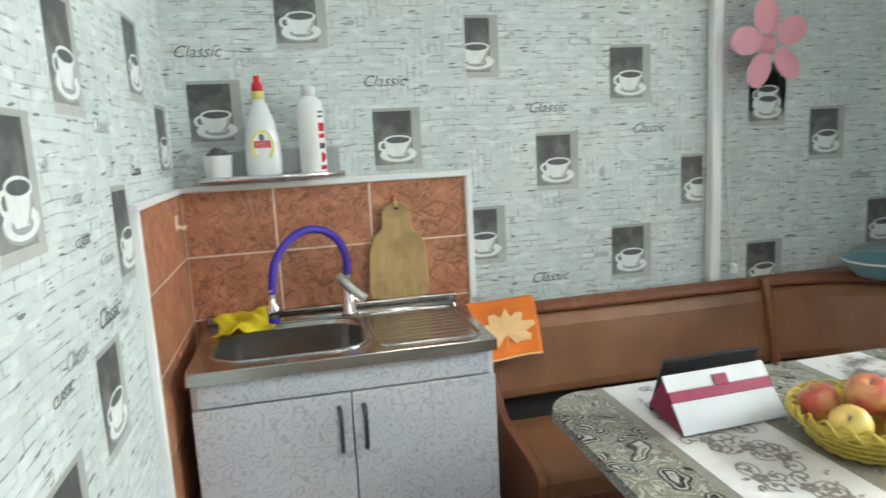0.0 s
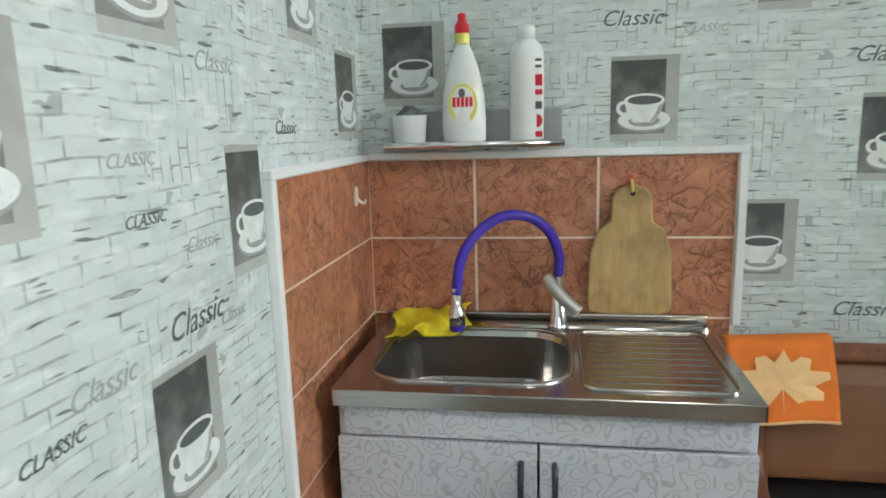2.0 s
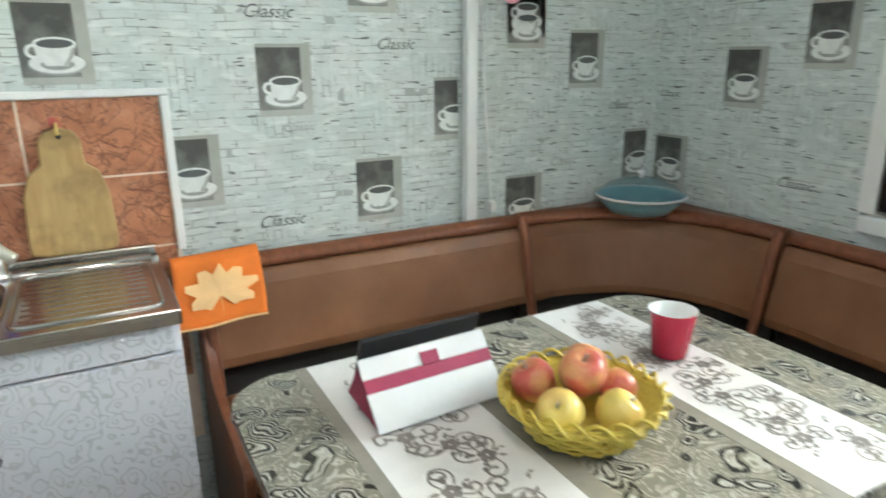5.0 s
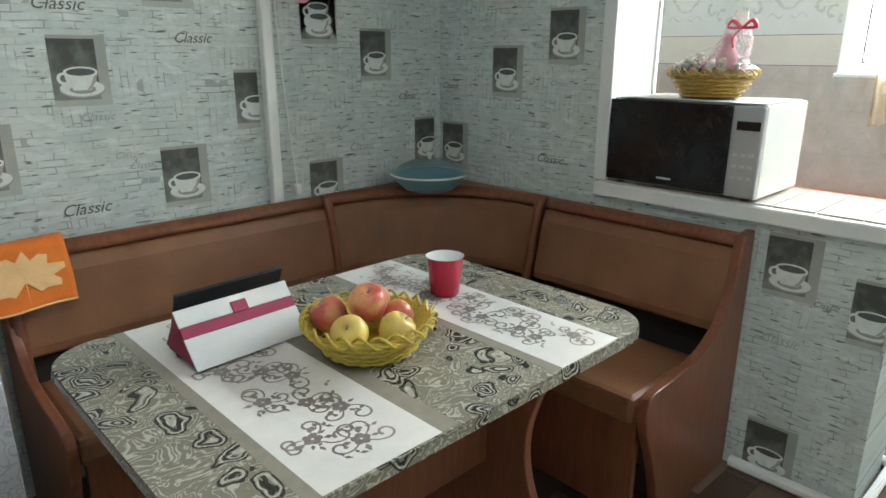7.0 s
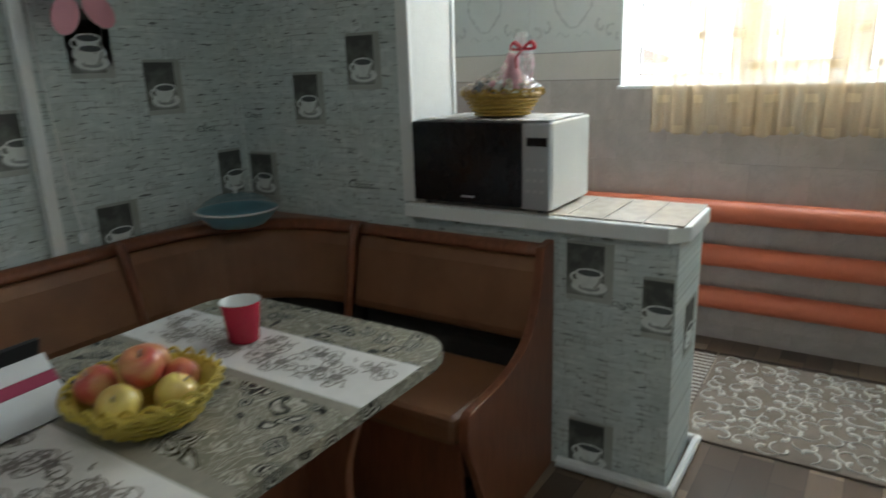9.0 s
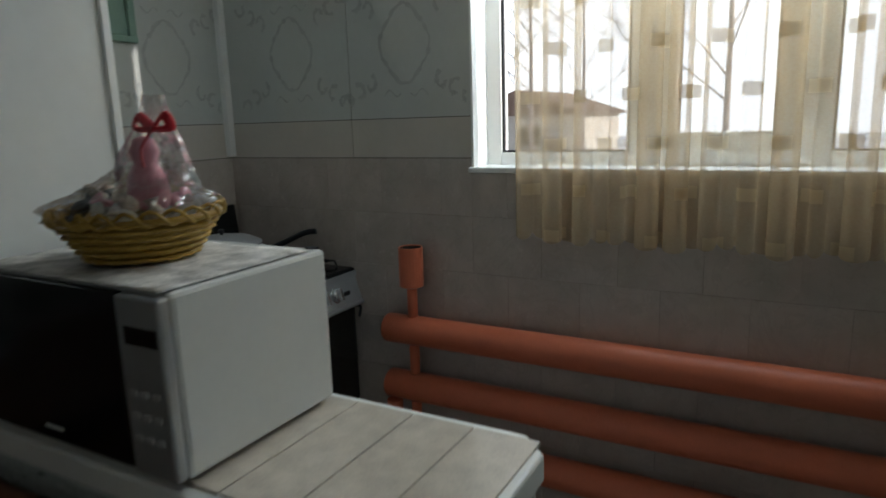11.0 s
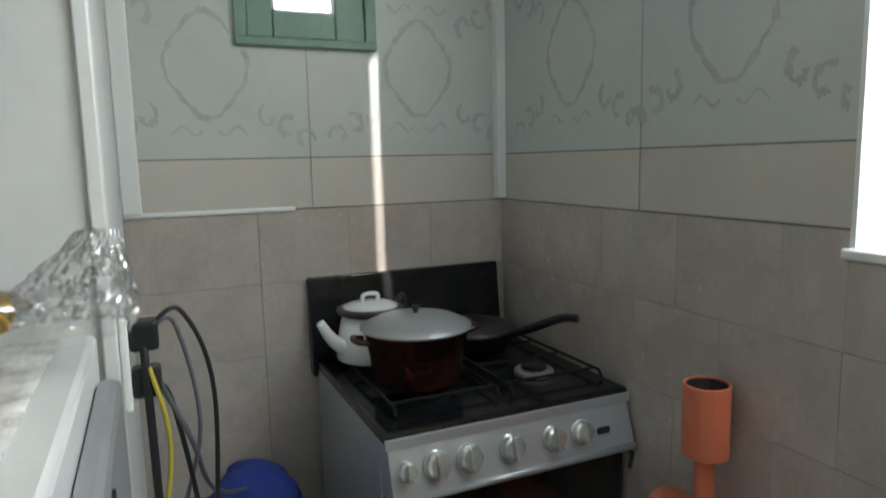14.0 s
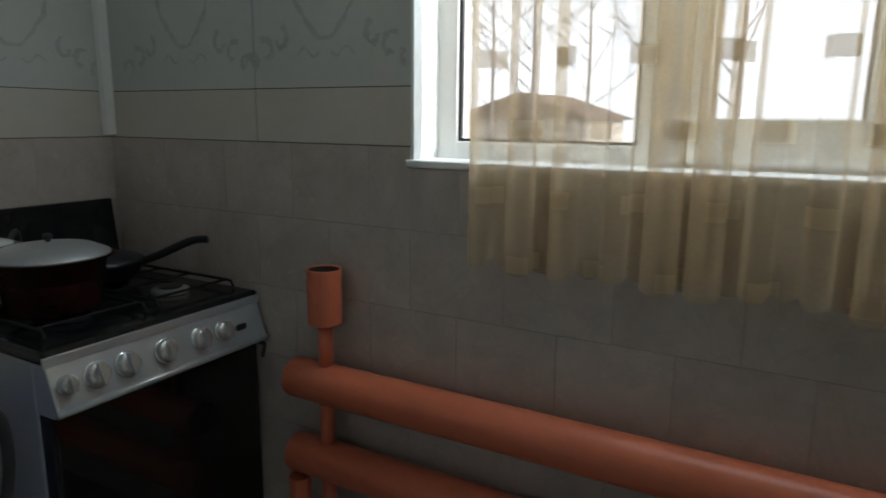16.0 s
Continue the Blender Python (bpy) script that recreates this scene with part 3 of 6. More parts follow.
jt = structure("hatch_trim", boxes((XP0 - 0.012, -0.872, 0.9, XP0 + 0.012, -0.822, 2.3), (XP1 - 0.006, -0.846, 0.9, XP1 + 0.014, -0.80, 2.3)), WHITE, "white plastic corner trims of the hatch", 0.003)

# counter cap with chamfered end corners
capo = [(XP0 - 0.03, -0.836), (XP0 - 0.03, -1.775), (XP0 + 0.025, -1.825), (XP1 - 0.02, -1.825), (XP1 + 0.03, -1.775), (XP1 + 0.03, -0.836)]
cap = tagged(finish("counter_cap", prism(capo, UP(0.845), 0.05), WHITE, None, bevel=0.006), "white half wall cap with tiled top under the microwave", "counter", "", "structure")
for i in range(8):
    y1 = -0.845 - i * 0.121
    part("cap_tile", boxes((XP0 - 0.005, y1 - 0.117, 0.893, XP1 + 0.005, y1, 0.9)), CAPTILE, cap)
# floor trim tube round the half wall
structure("trim_floor_tube", tube([(XP0 - 0.022, -1.44, 0.022), (XP0 - 0.022, -1.822, 0.022), (XP1 + 0.02, -1.83, 0.022), (XP1 + 0.02, -1.5, 0.022)], 0.02, 10), WHITE, "white plastic tube skirting")

# backsplash
SPL_T = 1.255
structure("splash_bed_sink", boxes((0, -0.0075, 0.25, 0.913, 0.0, SPL_T)), GROUT, "cream grout bed")
structure("splash_bed_left", boxes((0, -0.60, 0.05, 0.0075, 0, SPL_T)), GROUT, "cream grout bed")


def tile_mesh(name, w, h, d, mat_, facing, g=0.0018):
    bm = bmesh.new()
    if facing == "y":
        boxes((g, -d, g, w - g, 0, h - g), bm=bm)
    else:
        boxes((0, -w + g, g, d, -g, h - g), bm=bm)
    me = bpy.data.meshes.new(name)
    bm.to_mesh(me)
    bm.free()
    me.materials.append(mat_)
    return me


def lay(name, me, parent, loc):
    ob = new(name, me)
    ob.location = loc
    ob.parent = parent
    return ob


# splash trims
structure("trim_splash", boxes((0.006, -0.02, SPL_T, 0.925, 0, SPL_T + 0.018), (0.905, -0.02, 0.84, 0.925, 0, SPL_T), (0, -0.62, SPL_T, 0.02, -0.0, SPL_T + 0.018), (0, -0.62, 0, 0.02, -0.60, SPL_T)), WHITE, "white plastic tile edging", 0.003)

# corner trims of the stove room
structure("trim_corner", boxes((XW - 0.032, YS - 0.032, 1.29, XW, YS, H), (XP1 + 0.006, YS - 0.028, 1.29, XP1 + 0.05, YS, H), (XP1 + 0.006, YS - 0.016, 1.280, 3.44, YS, 1.292)), WHITE, "white plastic corner trims", 0.004)


# ---------------- wallpaper prints ----------------
def flat(bm, pts, place, w, mi):
    vs = [bm.verts.new(place(u, v, w)) for u, v in pts]
    bm.faces.new(vs).material_index = mi


def cup_print(parent, place, u, v, w=0.125, h=0.17, cut0=None, cut1=None):
    """One coffee cup picture; (u, v) is its upper left corner. cut0, cut1: limits of u."""
    bm = bmesh.new()
    lo = u if cut0 is None else max(u, cut0)
    hi = u + w if cut1 is None else min(u + w, cut1)
    cl = lambda pts: [(min(max(a, lo - 0.0), (hi + 0.03 if cut1 is None else hi)), b) for a, b in pts]
    flat(bm, cl([(u - 0.014, v - h - 0.018), (u + w + 0.03, v - h - 0.018), (u + w + 0.03, v + 0.01), (u - 0.014, v + 0.01)]), place, 0.0006, 1)
    flat(bm, cl([(u, v - h), (u + w, v - h), (u + w, v), (u, v)]), place, 0.0012, 0)
    cx, cy = u + w * 0.62, v - h * 0.62
    flat(bm, cl(arc(cx, cy - 0.035, 0.062, 0, 360, 22, 0.026)[:-1]), place, 0.0018, 3)
    flat(bm, cl(arc(cx, cy - 0.032, 0.060, 0, 360, 22, 0.024)[:-1]), place, 0.0022, 2)
    flat(bm, cl(arc(cx, cy - 0.035, 0.036, 0, 360, 18, 0.013)[:-1]), place, 0.0025, 3)
    body = [(cx - 0.046, cy + 0.014), (cx - 0.040, cy - 0.015), (cx - 0.024, cy - 0.038), (cx + 0.022, cy - 0.038), (cx + 0.038, cy - 0.015), (cx + 0.046, cy + 0.014)]
    flat(bm, cl(body), place, 0.0029, 2)
    ring = arc(cx - 0.048, cy - 0.004, 0.017, 60, 300, 10)
    inner = arc(cx - 0.046, cy - 0.004, 0.010, 300, 60, 10)
    flat(bm, cl(ring + inner), place, 0.0027, 2)
    flat(bm, cl(arc(cx, cy + 0.014, 0.046, 0, 360, 22, 0.015)[:-1]), place, 0.0032, 2)
    flat(bm, cl(arc(cx, cy + 0.0135, 0.039, 0, 360, 22, 0.0105)[:-1]), place, 0.0036, 4)
    flat(bm, cl([(cx + 0.012, cy - 0.037), (cx + 0.022, cy - 0.036), (cx + 0.038, cy - 0.014), (cx + 0.044, cy + 0.006), (cx + 0.034, cy + 0.002), (cx + 0.026, cy - 0.018)]), place, 0.0032, 5)
    bmesh.ops.recalc_face_normals(bm, faces=bm.faces[:])
    part("cup_print", bm, [PHOTO, PHOTO2, CUPW, CUPG, INK, PHOTO2], parent)


def word(parent, text, size, m_, shear, mat_):
    cu = bpy.data.curves.new("printed_word", "FONT")
    cu.body, cu.size, cu.shear, cu.extrude, cu.resolution_u = text, size, shear, 0.0003, 3
    tmp = bpy.data.objects.new("tmp_word", cu)
    me = bpy.data.meshes.new_from_object(tmp)
    bpy.data.objects.remove(tmp)
    me.materials.clear()
    me.materials.append(mat_)
    ob = new("printed_word", me)
    ob.matrix_world = m_
    ob.parent = parent
    return ob


for k, u, v in [(k, 0.06 + 0.551 * k, 1.576 - 0.102 * k) for k in range(4)] + [(k, 0.888 + 0.551 * k, 1.135 - 0.102 * k) for k in range(2)] + [(k, 0.335 + 0.551 * k, 1.86 - 0.102 * k) for k in range(4)] + [(9, 1.985, 1.588), (9, 2.25, 1.417), (9, 1.992, 0.93), (9, 2.53, 1.06)]:
    cup_print(wall_sink, XZ(0), u, v, cut0=0.928 if 0.85 < u < 0.9 else None, cut1=2.645 if u > 2.5 else (1.80 if 1.65 < u < 1.75 else None))
for u, v in [(-1.255, 1.432), (-0.985, 1.632), (-0.202, 1.50), (-0.735, 1.306), (-0.965, 1.035), (-0.46, 1.69), (-1.24, 0.93), (-1.53, 1.22), (-1.52, 1.75)]:
    cup_print(wall_left, YZL(0), u, v, cut1=-0.624 if -0.75 < u < -0.7 else None)
for u, v in [(0.022, 1.04), (0.311, 1.356), (0.588, 1.485), (1.452, 0.81), (1.471, 0.185)]:
    cup_print(partition, YZR(XP0), u, v)
cup_print(partition, YZR(XP0), 1.70, 0.722, 0.092, cut1=1.80)
cup_print(partition, XZ(-1.80), XP0 + 0.14, 0.60)
WX = lambda x, z: Matrix.Translation((x, -0.0008, z)) @ pose(0, 0, 0, 90, 0, 0)
WL = lambda y, z: Matrix.Translation((0.0008, y, z)) @ pose(0, 0, 0, 90, 0, 90)
WP = lambda y, z: Matrix.Translation((XP0 - 0.0008, y, z)) @ pose(0, 0, 0, 90, 0, -90)
for x, z, s, mt in [(0.03, 1.655, 0.05, INK), (0.205, 1.63, 0.026, INK2), (0.585, 1.553, 0.05, INK), (0.77, 1.53, 0.026, INK2), (1.135, 1.45, 0.05, INK), (0.62, 1.28, 0.02, INK2), (1.52, 1.365, 0.045, INK), (1.34, 0.985, 0.03, INK2), (1.22, 1.14, 0.035, INK2), (1.13, 0.865, 0.05, INK), (1.30, 1.02, 0.03, INK2), (1.69, 1.03, 0.03, INK2), (2.18, 0.96, 0.045, INK2), (2.44, 1.15, 0.035, INK)]:
    word(wall_sink, "CLASSIC" if s == 0.026 else "Classic", s, WX(x, z), 0.35, mt)
for y, z, s, mt in [(-0.92, 1.075, 0.05, INK), (-0.79, 1.06, 0.028, INK2), (-1.0, 1.30, 0.024, INK2), (-0.98, 1.23, 0.022, INK), (-0.86, 1.18, 0.03, INK2), (-0.80, 1.42, 0.04, INK2), (-0.55, 1.33, 0.035, INK), (-1.1, 1.06, 0.04, INK2), (-1.17, 1.03, 0.024, INK)]:
    word(wall_left, "CLASSIC" if s < 0.025 else "Classic", s, WL(y, z), 0.35, mt)
for y, z, s, mt in [(-0.02, 1.19, 0.035, INK), (-0.30, 1.0, 0.03, INK2), (-0.55, 0.93, 0.045, INK), (-0.60, 1.22, 0.028, INK2), (-1.47, 0.47, 0.04, INK2), (-1.60, 0.62, 0.025, INK)]:
    word(partition, "Classic", s, WP(y, z), 0.35, mt)

# ---------------- stove room wall covering ----------------
SB0, SB1 = 1.285, 1.425
for b_ in ((XP1 + 0.006, YS - 0.004, SB0, 3.488, YS, SB1 - 0.003), (3.491, YS - 0.004, SB0, XW, YS, SB1 - 0.003)):
    part("wall_band", boxes(b_), BAND, wall_stove)
for b_ in ((XW - 0.004, -0.668, SB0, XW, -0.004, SB1 - 0.003), (XW - 0.004, WY1, SB0, XW, -0.672, SB1 - 0.003)):
    part("wall_band", boxes(b_), BAND, wall_window)
for b_ in ((XP1 + 0.006, YS - 0.003, SB1, GW[0], YS, 1.905), (XP1 + 0.006, YS - 0.003, 1.908, GW[0], YS, H), (GW[1], YS - 0.003, SB1, XW, YS, 1.925), (GW[1], YS - 0.003, 1.928, XW, YS, H), (GW[0], YS - 0.003, SB1, 3.489, YS, GW[2]), (3.492, YS - 0.003, SB1, GW[1], YS, GW[2]), (GW[0], YS - 0.003, GW[3], GW[1], YS, H)):
    part("wall_panel", boxes(b_), PANEL, wall_stove)
for b_ in ((XW - 0.003, -0.668, SB1, XW, -0.003, 1.95), (XW - 0.003, WY1, SB1, XW, -0.671, 1.95), (XW - 0.003, WY1, 1.953, XW, -0.003, H), (XW - 0.003, WY0, WZ1, XW, WY1, H), (XW - 0.003, YB, SB1, XW, WY0, H)):
    part("wall_panel", boxes(b_), PANEL, wall_window)


# Dark strips along the panel joints; the gap shadow is put into their colour.
JOINT = mat("joint_gap_shadow", (0.12, 0.11, 0.10), 0.9, var=0.3, scale=12)
for b_ in ((XP1 + 0.05, YS - 0.002, SB1 - 0.003, XW - 0.032, YS, SB1), (3.44, YS - 0.0075, SB0 - 0.002, XW - 0.004, YS, SB0 + 0.001)):
    part("joint", boxes(b_), JOINT, wall_stove)
for b_ in ((XW - 0.002, WY1, SB1 - 0.003, XW, YS - 0.032, SB1), (XW - 0.0075, WY1, SB0 - 0.002, XW, YS - 0.008, SB0 + 0.001)):
    part("joint", boxes(b_), JOINT, wall_window)


def ornament(bm, place, cx, cz, blocked):
    """An oval wreath with leafy corners."""
    rnd = random.Random(int(cx * 100))
    lift = itertools.count()

    def stroke(pts, w):
        for a, b in zip(pts, pts[1:]):
            d = Vector((b[0] - a[0], b[1] - a[1]))
            if d.length < 1e-6 or blocked(*a) or blocked(*b):
                continue
            n = Vector((-d.y, d.x)).normalized() * w * rnd.uniform(0.3, 1.0)
            flat(bm, [(a[0] - n.x, a[1] - n.y), (b[0] - n.x, b[1] - n.y), (b[0] + n.x, b[1] + n.y), (a[0] + n.x, a[1] + n.y)], place, 0.0036 + 0.000003 * next(lift), 0)
    wob = lambda a: 1 + 0.07 * math.cos(4 * a) + 0.025 * math.sin(13 * a)
    stroke([(cx + 0.095 * wob(a) * math.cos(a), cz + 0.125 * wob(a) * math.sin(a)) for a in [i * 2 * math.pi / 40 for i in range(41)]], 0.009)
    for s in (-1, 1):
        for q in (-1, 1):
            for k in range(3):
                ox, oz = cx + s * (0.15 + 0.045 * k), cz + q * (0.13 + 0.03 * k)
                stroke([(ox + s * (0.008 + 0.012 * t) * math.cos(2.2 * t + k), oz + q * (0.01 + 0.014 * t) * math.sin(2.2 * t + k)) for t in [i * 0.22 for i in range(10)]], 0.010)
            stroke([(cx + s * (0.02 + 0.03 * t), cz + q * (0.165 + 0.012 * math.sin(3 * t))) for t in [i * 0.3 for i in range(9)]], 0.004)


bm = bmesh.new()
for cx, cz in ((3.235, 1.66), (3.815, 1.67), (3.88, 2.18)):
    ornament(bm, XZ(YS), cx, cz, lambda u, v: GW[0] - 0.01 < u < GW[1] + 0.01 and v > GW[2] - 0.01)
tagged(part("ornament_print", bm, ORN, wall_stove), kind="stuff")
bm = bmesh.new()
for cy, cz in ((0.40, 1.675), (0.91, 1.675), (0.40, 2.17), (0.91, 2.17)):
    ornament(bm, YZR(XW), cy, cz, lambda u, v: u > -WY1 - 0.01)
tagged(part("ornament_print", bm, ORN, wall_window), kind="stuff")

# ---------------- windows ----------------
window = tagged(new("window_1"), "white plastic three-part window with bright daylight", "window", "", "structure")
window.location = (XW + 0.13, WY0, WZ0)
window.matrix_world = Matrix.Translation(window.location)
FX0, FX1 = XW + 0.11, XW + 0.17
part("window_frame", boxes((FX0, WY1 - 0.06, WZ0, FX1, WY1, WZ1), (FX0, WY0, WZ0, FX1, WY0 + 0.06, WZ1), (FX0 - 0.002, WY0 + 0.06, WZ0, FX1 + 0.002, WY1 - 0.06, WZ0 + 0.06), (FX0 - 0.002, WY0 + 0.06, WZ1 - 0.06, FX1 + 0.002, WY1 - 0.06, WZ1), (FX0, -1.73, WZ0 + 0.06, FX1, -1.66, WZ1 - 0.06), (FX0, -2.21, WZ0 + 0.06, FX1, -2.14, WZ1 - 0.06)), WHITE, window, bevel=0.004)
part("sash", boxes((FX0 - 0.015, -1.80, WZ0 + 0.03, FX0 + 0.03, -1.715, WZ1 - 0.04), (FX0 - 0.015, -2.155, WZ0 + 0.03, FX0 + 0.03, -2.07, WZ1 - 0.04), (FX0 - 0.015, -2.07, WZ0 + 0.03, FX0 + 0.03, -1.80, WZ0 + 0.12), (FX0 - 0.015, -2.07, WZ1 - 0.12, FX0 + 0.03, -1.80, WZ1 - 0.04)), WHITE, window, bevel=0.004)
for y0, y1 in ((-1.66, WY1 - 0.06), (-2.07, -1.80), (WY0 + 0.06, -2.21)):
    g = part("pane", boxes((FX0 + 0.02, y0, WZ0 + 0.055, FX0 + 0.026, y1, WZ1 - 0.055)), GLASS, window)
    g.visible_shadow = False
for y0, y1 in ((-1.66, WY1 - 0.06), (-2.07, -1.80), (WY0 + 0.06, -2.21)):
    part("gasket", boxes((FX0 + 0.008, y1 - 0.008, WZ0 + 0.06, FX0 + 0.02, y1 + 0.001, WZ1 - 0.06), (FX0 + 0.008, y0 - 0.001, WZ0 + 0.06, FX0 + 0.02, y0 + 0.008, WZ1 - 0.06), (FX0 + 0.008, y0 + 0.008, WZ0 + 0.058, FX0 + 0.02, y1 - 0.008, WZ0 + 0.067)), BLACKP, window, "black rubber glazing seal")
part("window_sill", boxes((XW - 0.012, WY0 - 0.01, WZ0 - 0.001, FX0, WY1 + 0.012, WZ0 + 0.018)), WHITE, window, bevel=0.004)
part("reveal", boxes((XW - 0.005, WY1 - 0.008, WZ0 + 0.018, FX0, WY1 + 0.0, WZ1), (XW - 0.005, WY0, WZ0 + 0.018, FX0, WY0 + 0.008, WZ1), (XW - 0.005, WY0 + 0.008, WZ1 - 0.008, FX0, WY1 - 0.008, WZ1)), WHITE, window)

gwin = tagged(new("window_2"), "small sage green wooden vent window in the stove wall", "window", "", "structure")
gwin.matrix_world = Matrix.Translation((GW[0], 0.0, GW[2]))
x0, x1, z0, z1 = GW
part("window_frame", boxes((x0, YS - 0.022, z0, x0 + 0.03, 0.10, z1), (x1 - 0.03, YS - 0.022, z0, x1, 0.10, z1), (x0, YS - 0.026, z0, x1, 0.10, z0 + 0.022), (x0, YS - 0.022, z1 - 0.03, x1, 0.10, z1)), GREEN, gwin, bevel=0.004)
part("sash", boxes((x0 + 0.03, YS - 0.012, z0 + 0.022, x0 + 0.098, YS + 0.03, z1 - 0.03), (x1 - 0.112, YS - 0.012, z0 + 0.022, x1 - 0.03, YS + 0.03, z1 - 0.03), (x0 + 0.098, YS - 0.012, z0 + 0.022, x1 - 0.112, YS + 0.03, z0 + 0.09), (x0 + 0.098, YS - 0.012, z1 - 0.1, x1 - 0.112, YS + 0.03, z1 - 0.03)), GREEN, gwin, bevel=0.005)
g = part("pane", boxes((x0 + 0.095, YS + 0.01, z0 + 0.085, x1 - 0.108, YS + 0.014, z1 - 0.095)), GLASS, gwin)
g.visible_shadow = False
part("glazing_bead", boxes((x0 + 0.098, YS - 0.004, z0 + 0.09, x0 + 0.106, YS + 0.01, z1 - 0.1), (x1 - 0.12, YS - 0.004, z0 + 0.09, x1 - 0.112, YS + 0.01, z1 - 0.1), (x0 + 0.098, YS - 0.004, z0 + 0.09, x1 - 0.112, YS + 0.01, z0 + 0.097)), WHITE, gwin)
part("handle", tube(curve_pts([(x0 + 0.06, YS - 0.014, z0 + 0.24), (x0 + 0.058, YS - 0.04, z0 + 0.245), (x0 + 0.066, YS - 0.045, z0 + 0.21), (x0 + 0.07, YS - 0.045, z0 + 0.15)]), 0.007, 8), GREEN, gwin, smooth=True)
for hz in (0.11, 0.27):
    part("hinge", tube([(x1 - 0.028, YS - 0.024, z0 + hz), (x1 - 0.028, YS - 0.024, z0 + hz + 0.05)], 0.006, 8), GREEN, gwin)

# curtain with pleats
bm = bmesh.new()
cols, rows = 420, 26
ph = random.Random(4)
K = [(ph.uniform(0, 6.28), f, a) for f, a in ((9.0, 0.9), (17.0, 0.5), (29.0, 0.25))]
grid = []
for j in range(rows + 1):
    line = []
    for i in range(cols + 1):
        u = i / cols
        h = j / rows
        phase = 98 * u + sum(a * 0.9 * math.sin(p + f * u) for p, f, a in K) + 0.35 * (1 - h) * math.sin(7 * u)
        deep = 0.55 + 0.45 * math.sin(K[0][0] + 37 * u + 2 * math.sin(9 * u))
        bottom = 1.035 + 0.010 * math.cos(2 * phase) + 0.006 * math.sin(31 * u)
        z = bottom + (2.44 - bottom) * h
        amp = (0.010 + 0.026 * deep) * (1.15 - 0.3 * h)
        y = -1.326 - 1.38 * u + (0.004 + 0.019 * deep) * min(1.0, 25 * u) * math.sin(2 * phase)
        line.append(bm.verts.new((4.034 + amp * math.sin(phase), y, z)))
    grid.append(line)
for a, b in zip(grid, grid[1:]):
    for i in range(cols):
        bm.faces.new((a[i], a[i + 1], b[i + 1], b[i]))
curtain = thing("curtain", 3.995, -1.99, 0.98, "sheer cream curtain with woven squares and scalloped hem", "curtain")
part("fabric", bm, CURTAIN, curtain, smooth=True)
part("rail", boxes((4.0, -2.75, 2.44, 4.06, -1.22, 2.465)), WHITE, curtain)
part("rail_bracket", boxes((4.06, -1.34, 2.44, 4.088, -1.31, 2.465)), WHITE, curtain)

# ---------------- sink ----------------
SX0, SX1, SY, SZ = 0.046, 0.85, -0.488, 0.838
cab = thing("sink_cabinet", 0.45, -0.25, 0, "white base cabinet with grey scroll doors under the sink", "cabinet")
part("body", boxes((SX0 + 0.005, -0.455, 0.09, SX0 + 0.021, -0.02, 0.806), (SX1 - 0.021, -0.455, 0.09, SX1 - 0.005, -0.02, 0.806), (SX0 + 0.021, -0.455, 0.09, SX1 - 0.021, -0.02, 0.106), (SX0 + 0.021, -0.03, 0.106, SX1 - 0.021, -0.02, 0.806)), CABSIDE, cab, bevel=0.002)
part("plinth", boxes((SX0 + 0.02, -0.42, 0, SX1 - 0.02, -0.40, 0.09), (SX0 + 0.02, -0.40, 0, SX0 + 0.036, -0.03, 0.09), (SX1 - 0.036, -0.40, 0, SX1 - 0.02, -0.03, 0.09)), CABSIDE, cab)
part("top_panel", boxes((SX0 + 0.02, -0.470, 0.738, SX1 - 0.02, -0.454, 0.806)), LAMIN, cab, bevel=0.002)
for a, b, hx in ((SX0 + 0.006, 0.446, 0.416), (0.450, SX1 - 0.006, 0.480)):
    d = part("door", boxes((a, -0.474, 0.10, b, -0.457, 0.733)), LAMIN, cab, "pale laminate with grey scrolls", bevel=0.0025)
    part("handle", tube(curve_pts([(hx, -0.473, 0.697), (hx, -0.497, 0.690), (hx, -0.502, 0.64), (hx, -0.497, 0.588), (hx, -0.473, 0.581)], 5), 0.006, 8), DARKM, d, "dark metal bow handle", smooth=True)

sink = thing("kitchen_sink", 0.45, -0.25, 0.806, "stainless steel sink with a ribbed drainer on the cabinet", "sink")
bx0, bx1, by0, by1 = 0.098, 0.512, -0.432, -0.088
bm = bmesh.new()
outer = rrect(SX0, SY, SX1, -0.01, 0.006, 6)
rim = rrect(bx0, by0, bx1, by1, 0.095, 6)
lo = [bm.verts.new((x, y, SZ)) for x, y in outer]
li = [bm.verts.new((x, y, SZ)) for x, y in rim]
n_ = len(lo)
for i in range(n_):
    j = (i + 1) % n_
    bm.faces.new((lo[i], lo[j], li[j], li[i]))
prev = li
cxm, cym = (bx0 + bx1) / 2, (by0 + by1) / 2
for sc, dz in ((0.985, -0.004), (0.965, -0.015), (0.93, -0.12), (0.88, -0.142), (0.75, -0.15), (0.12, -0.155)):
    cur = [bm.verts.new((cxm + (x - cxm) * sc, cym + (y - cym) * sc, SZ + dz)) for x, y in rim]
    for i in range(n_):
        j = (i + 1) % n_
        bm.faces.new((prev[i], prev[j], cur[j], cur[i]))
    prev = cur
bm.faces.new(prev)
skirt = [bm.verts.new((x, y, SZ - 0.032)) for x, y in outer]
for i in range(n_):
    j = (i + 1) % n_
    bm.faces.new((lo[j], lo[i], skirt[i], skirt[j]))
bmesh.ops.recalc_face_normals(bm, faces=bm.faces[:])
part("basin", bm, STEEL, sink, smooth=False, bevel=0.003)
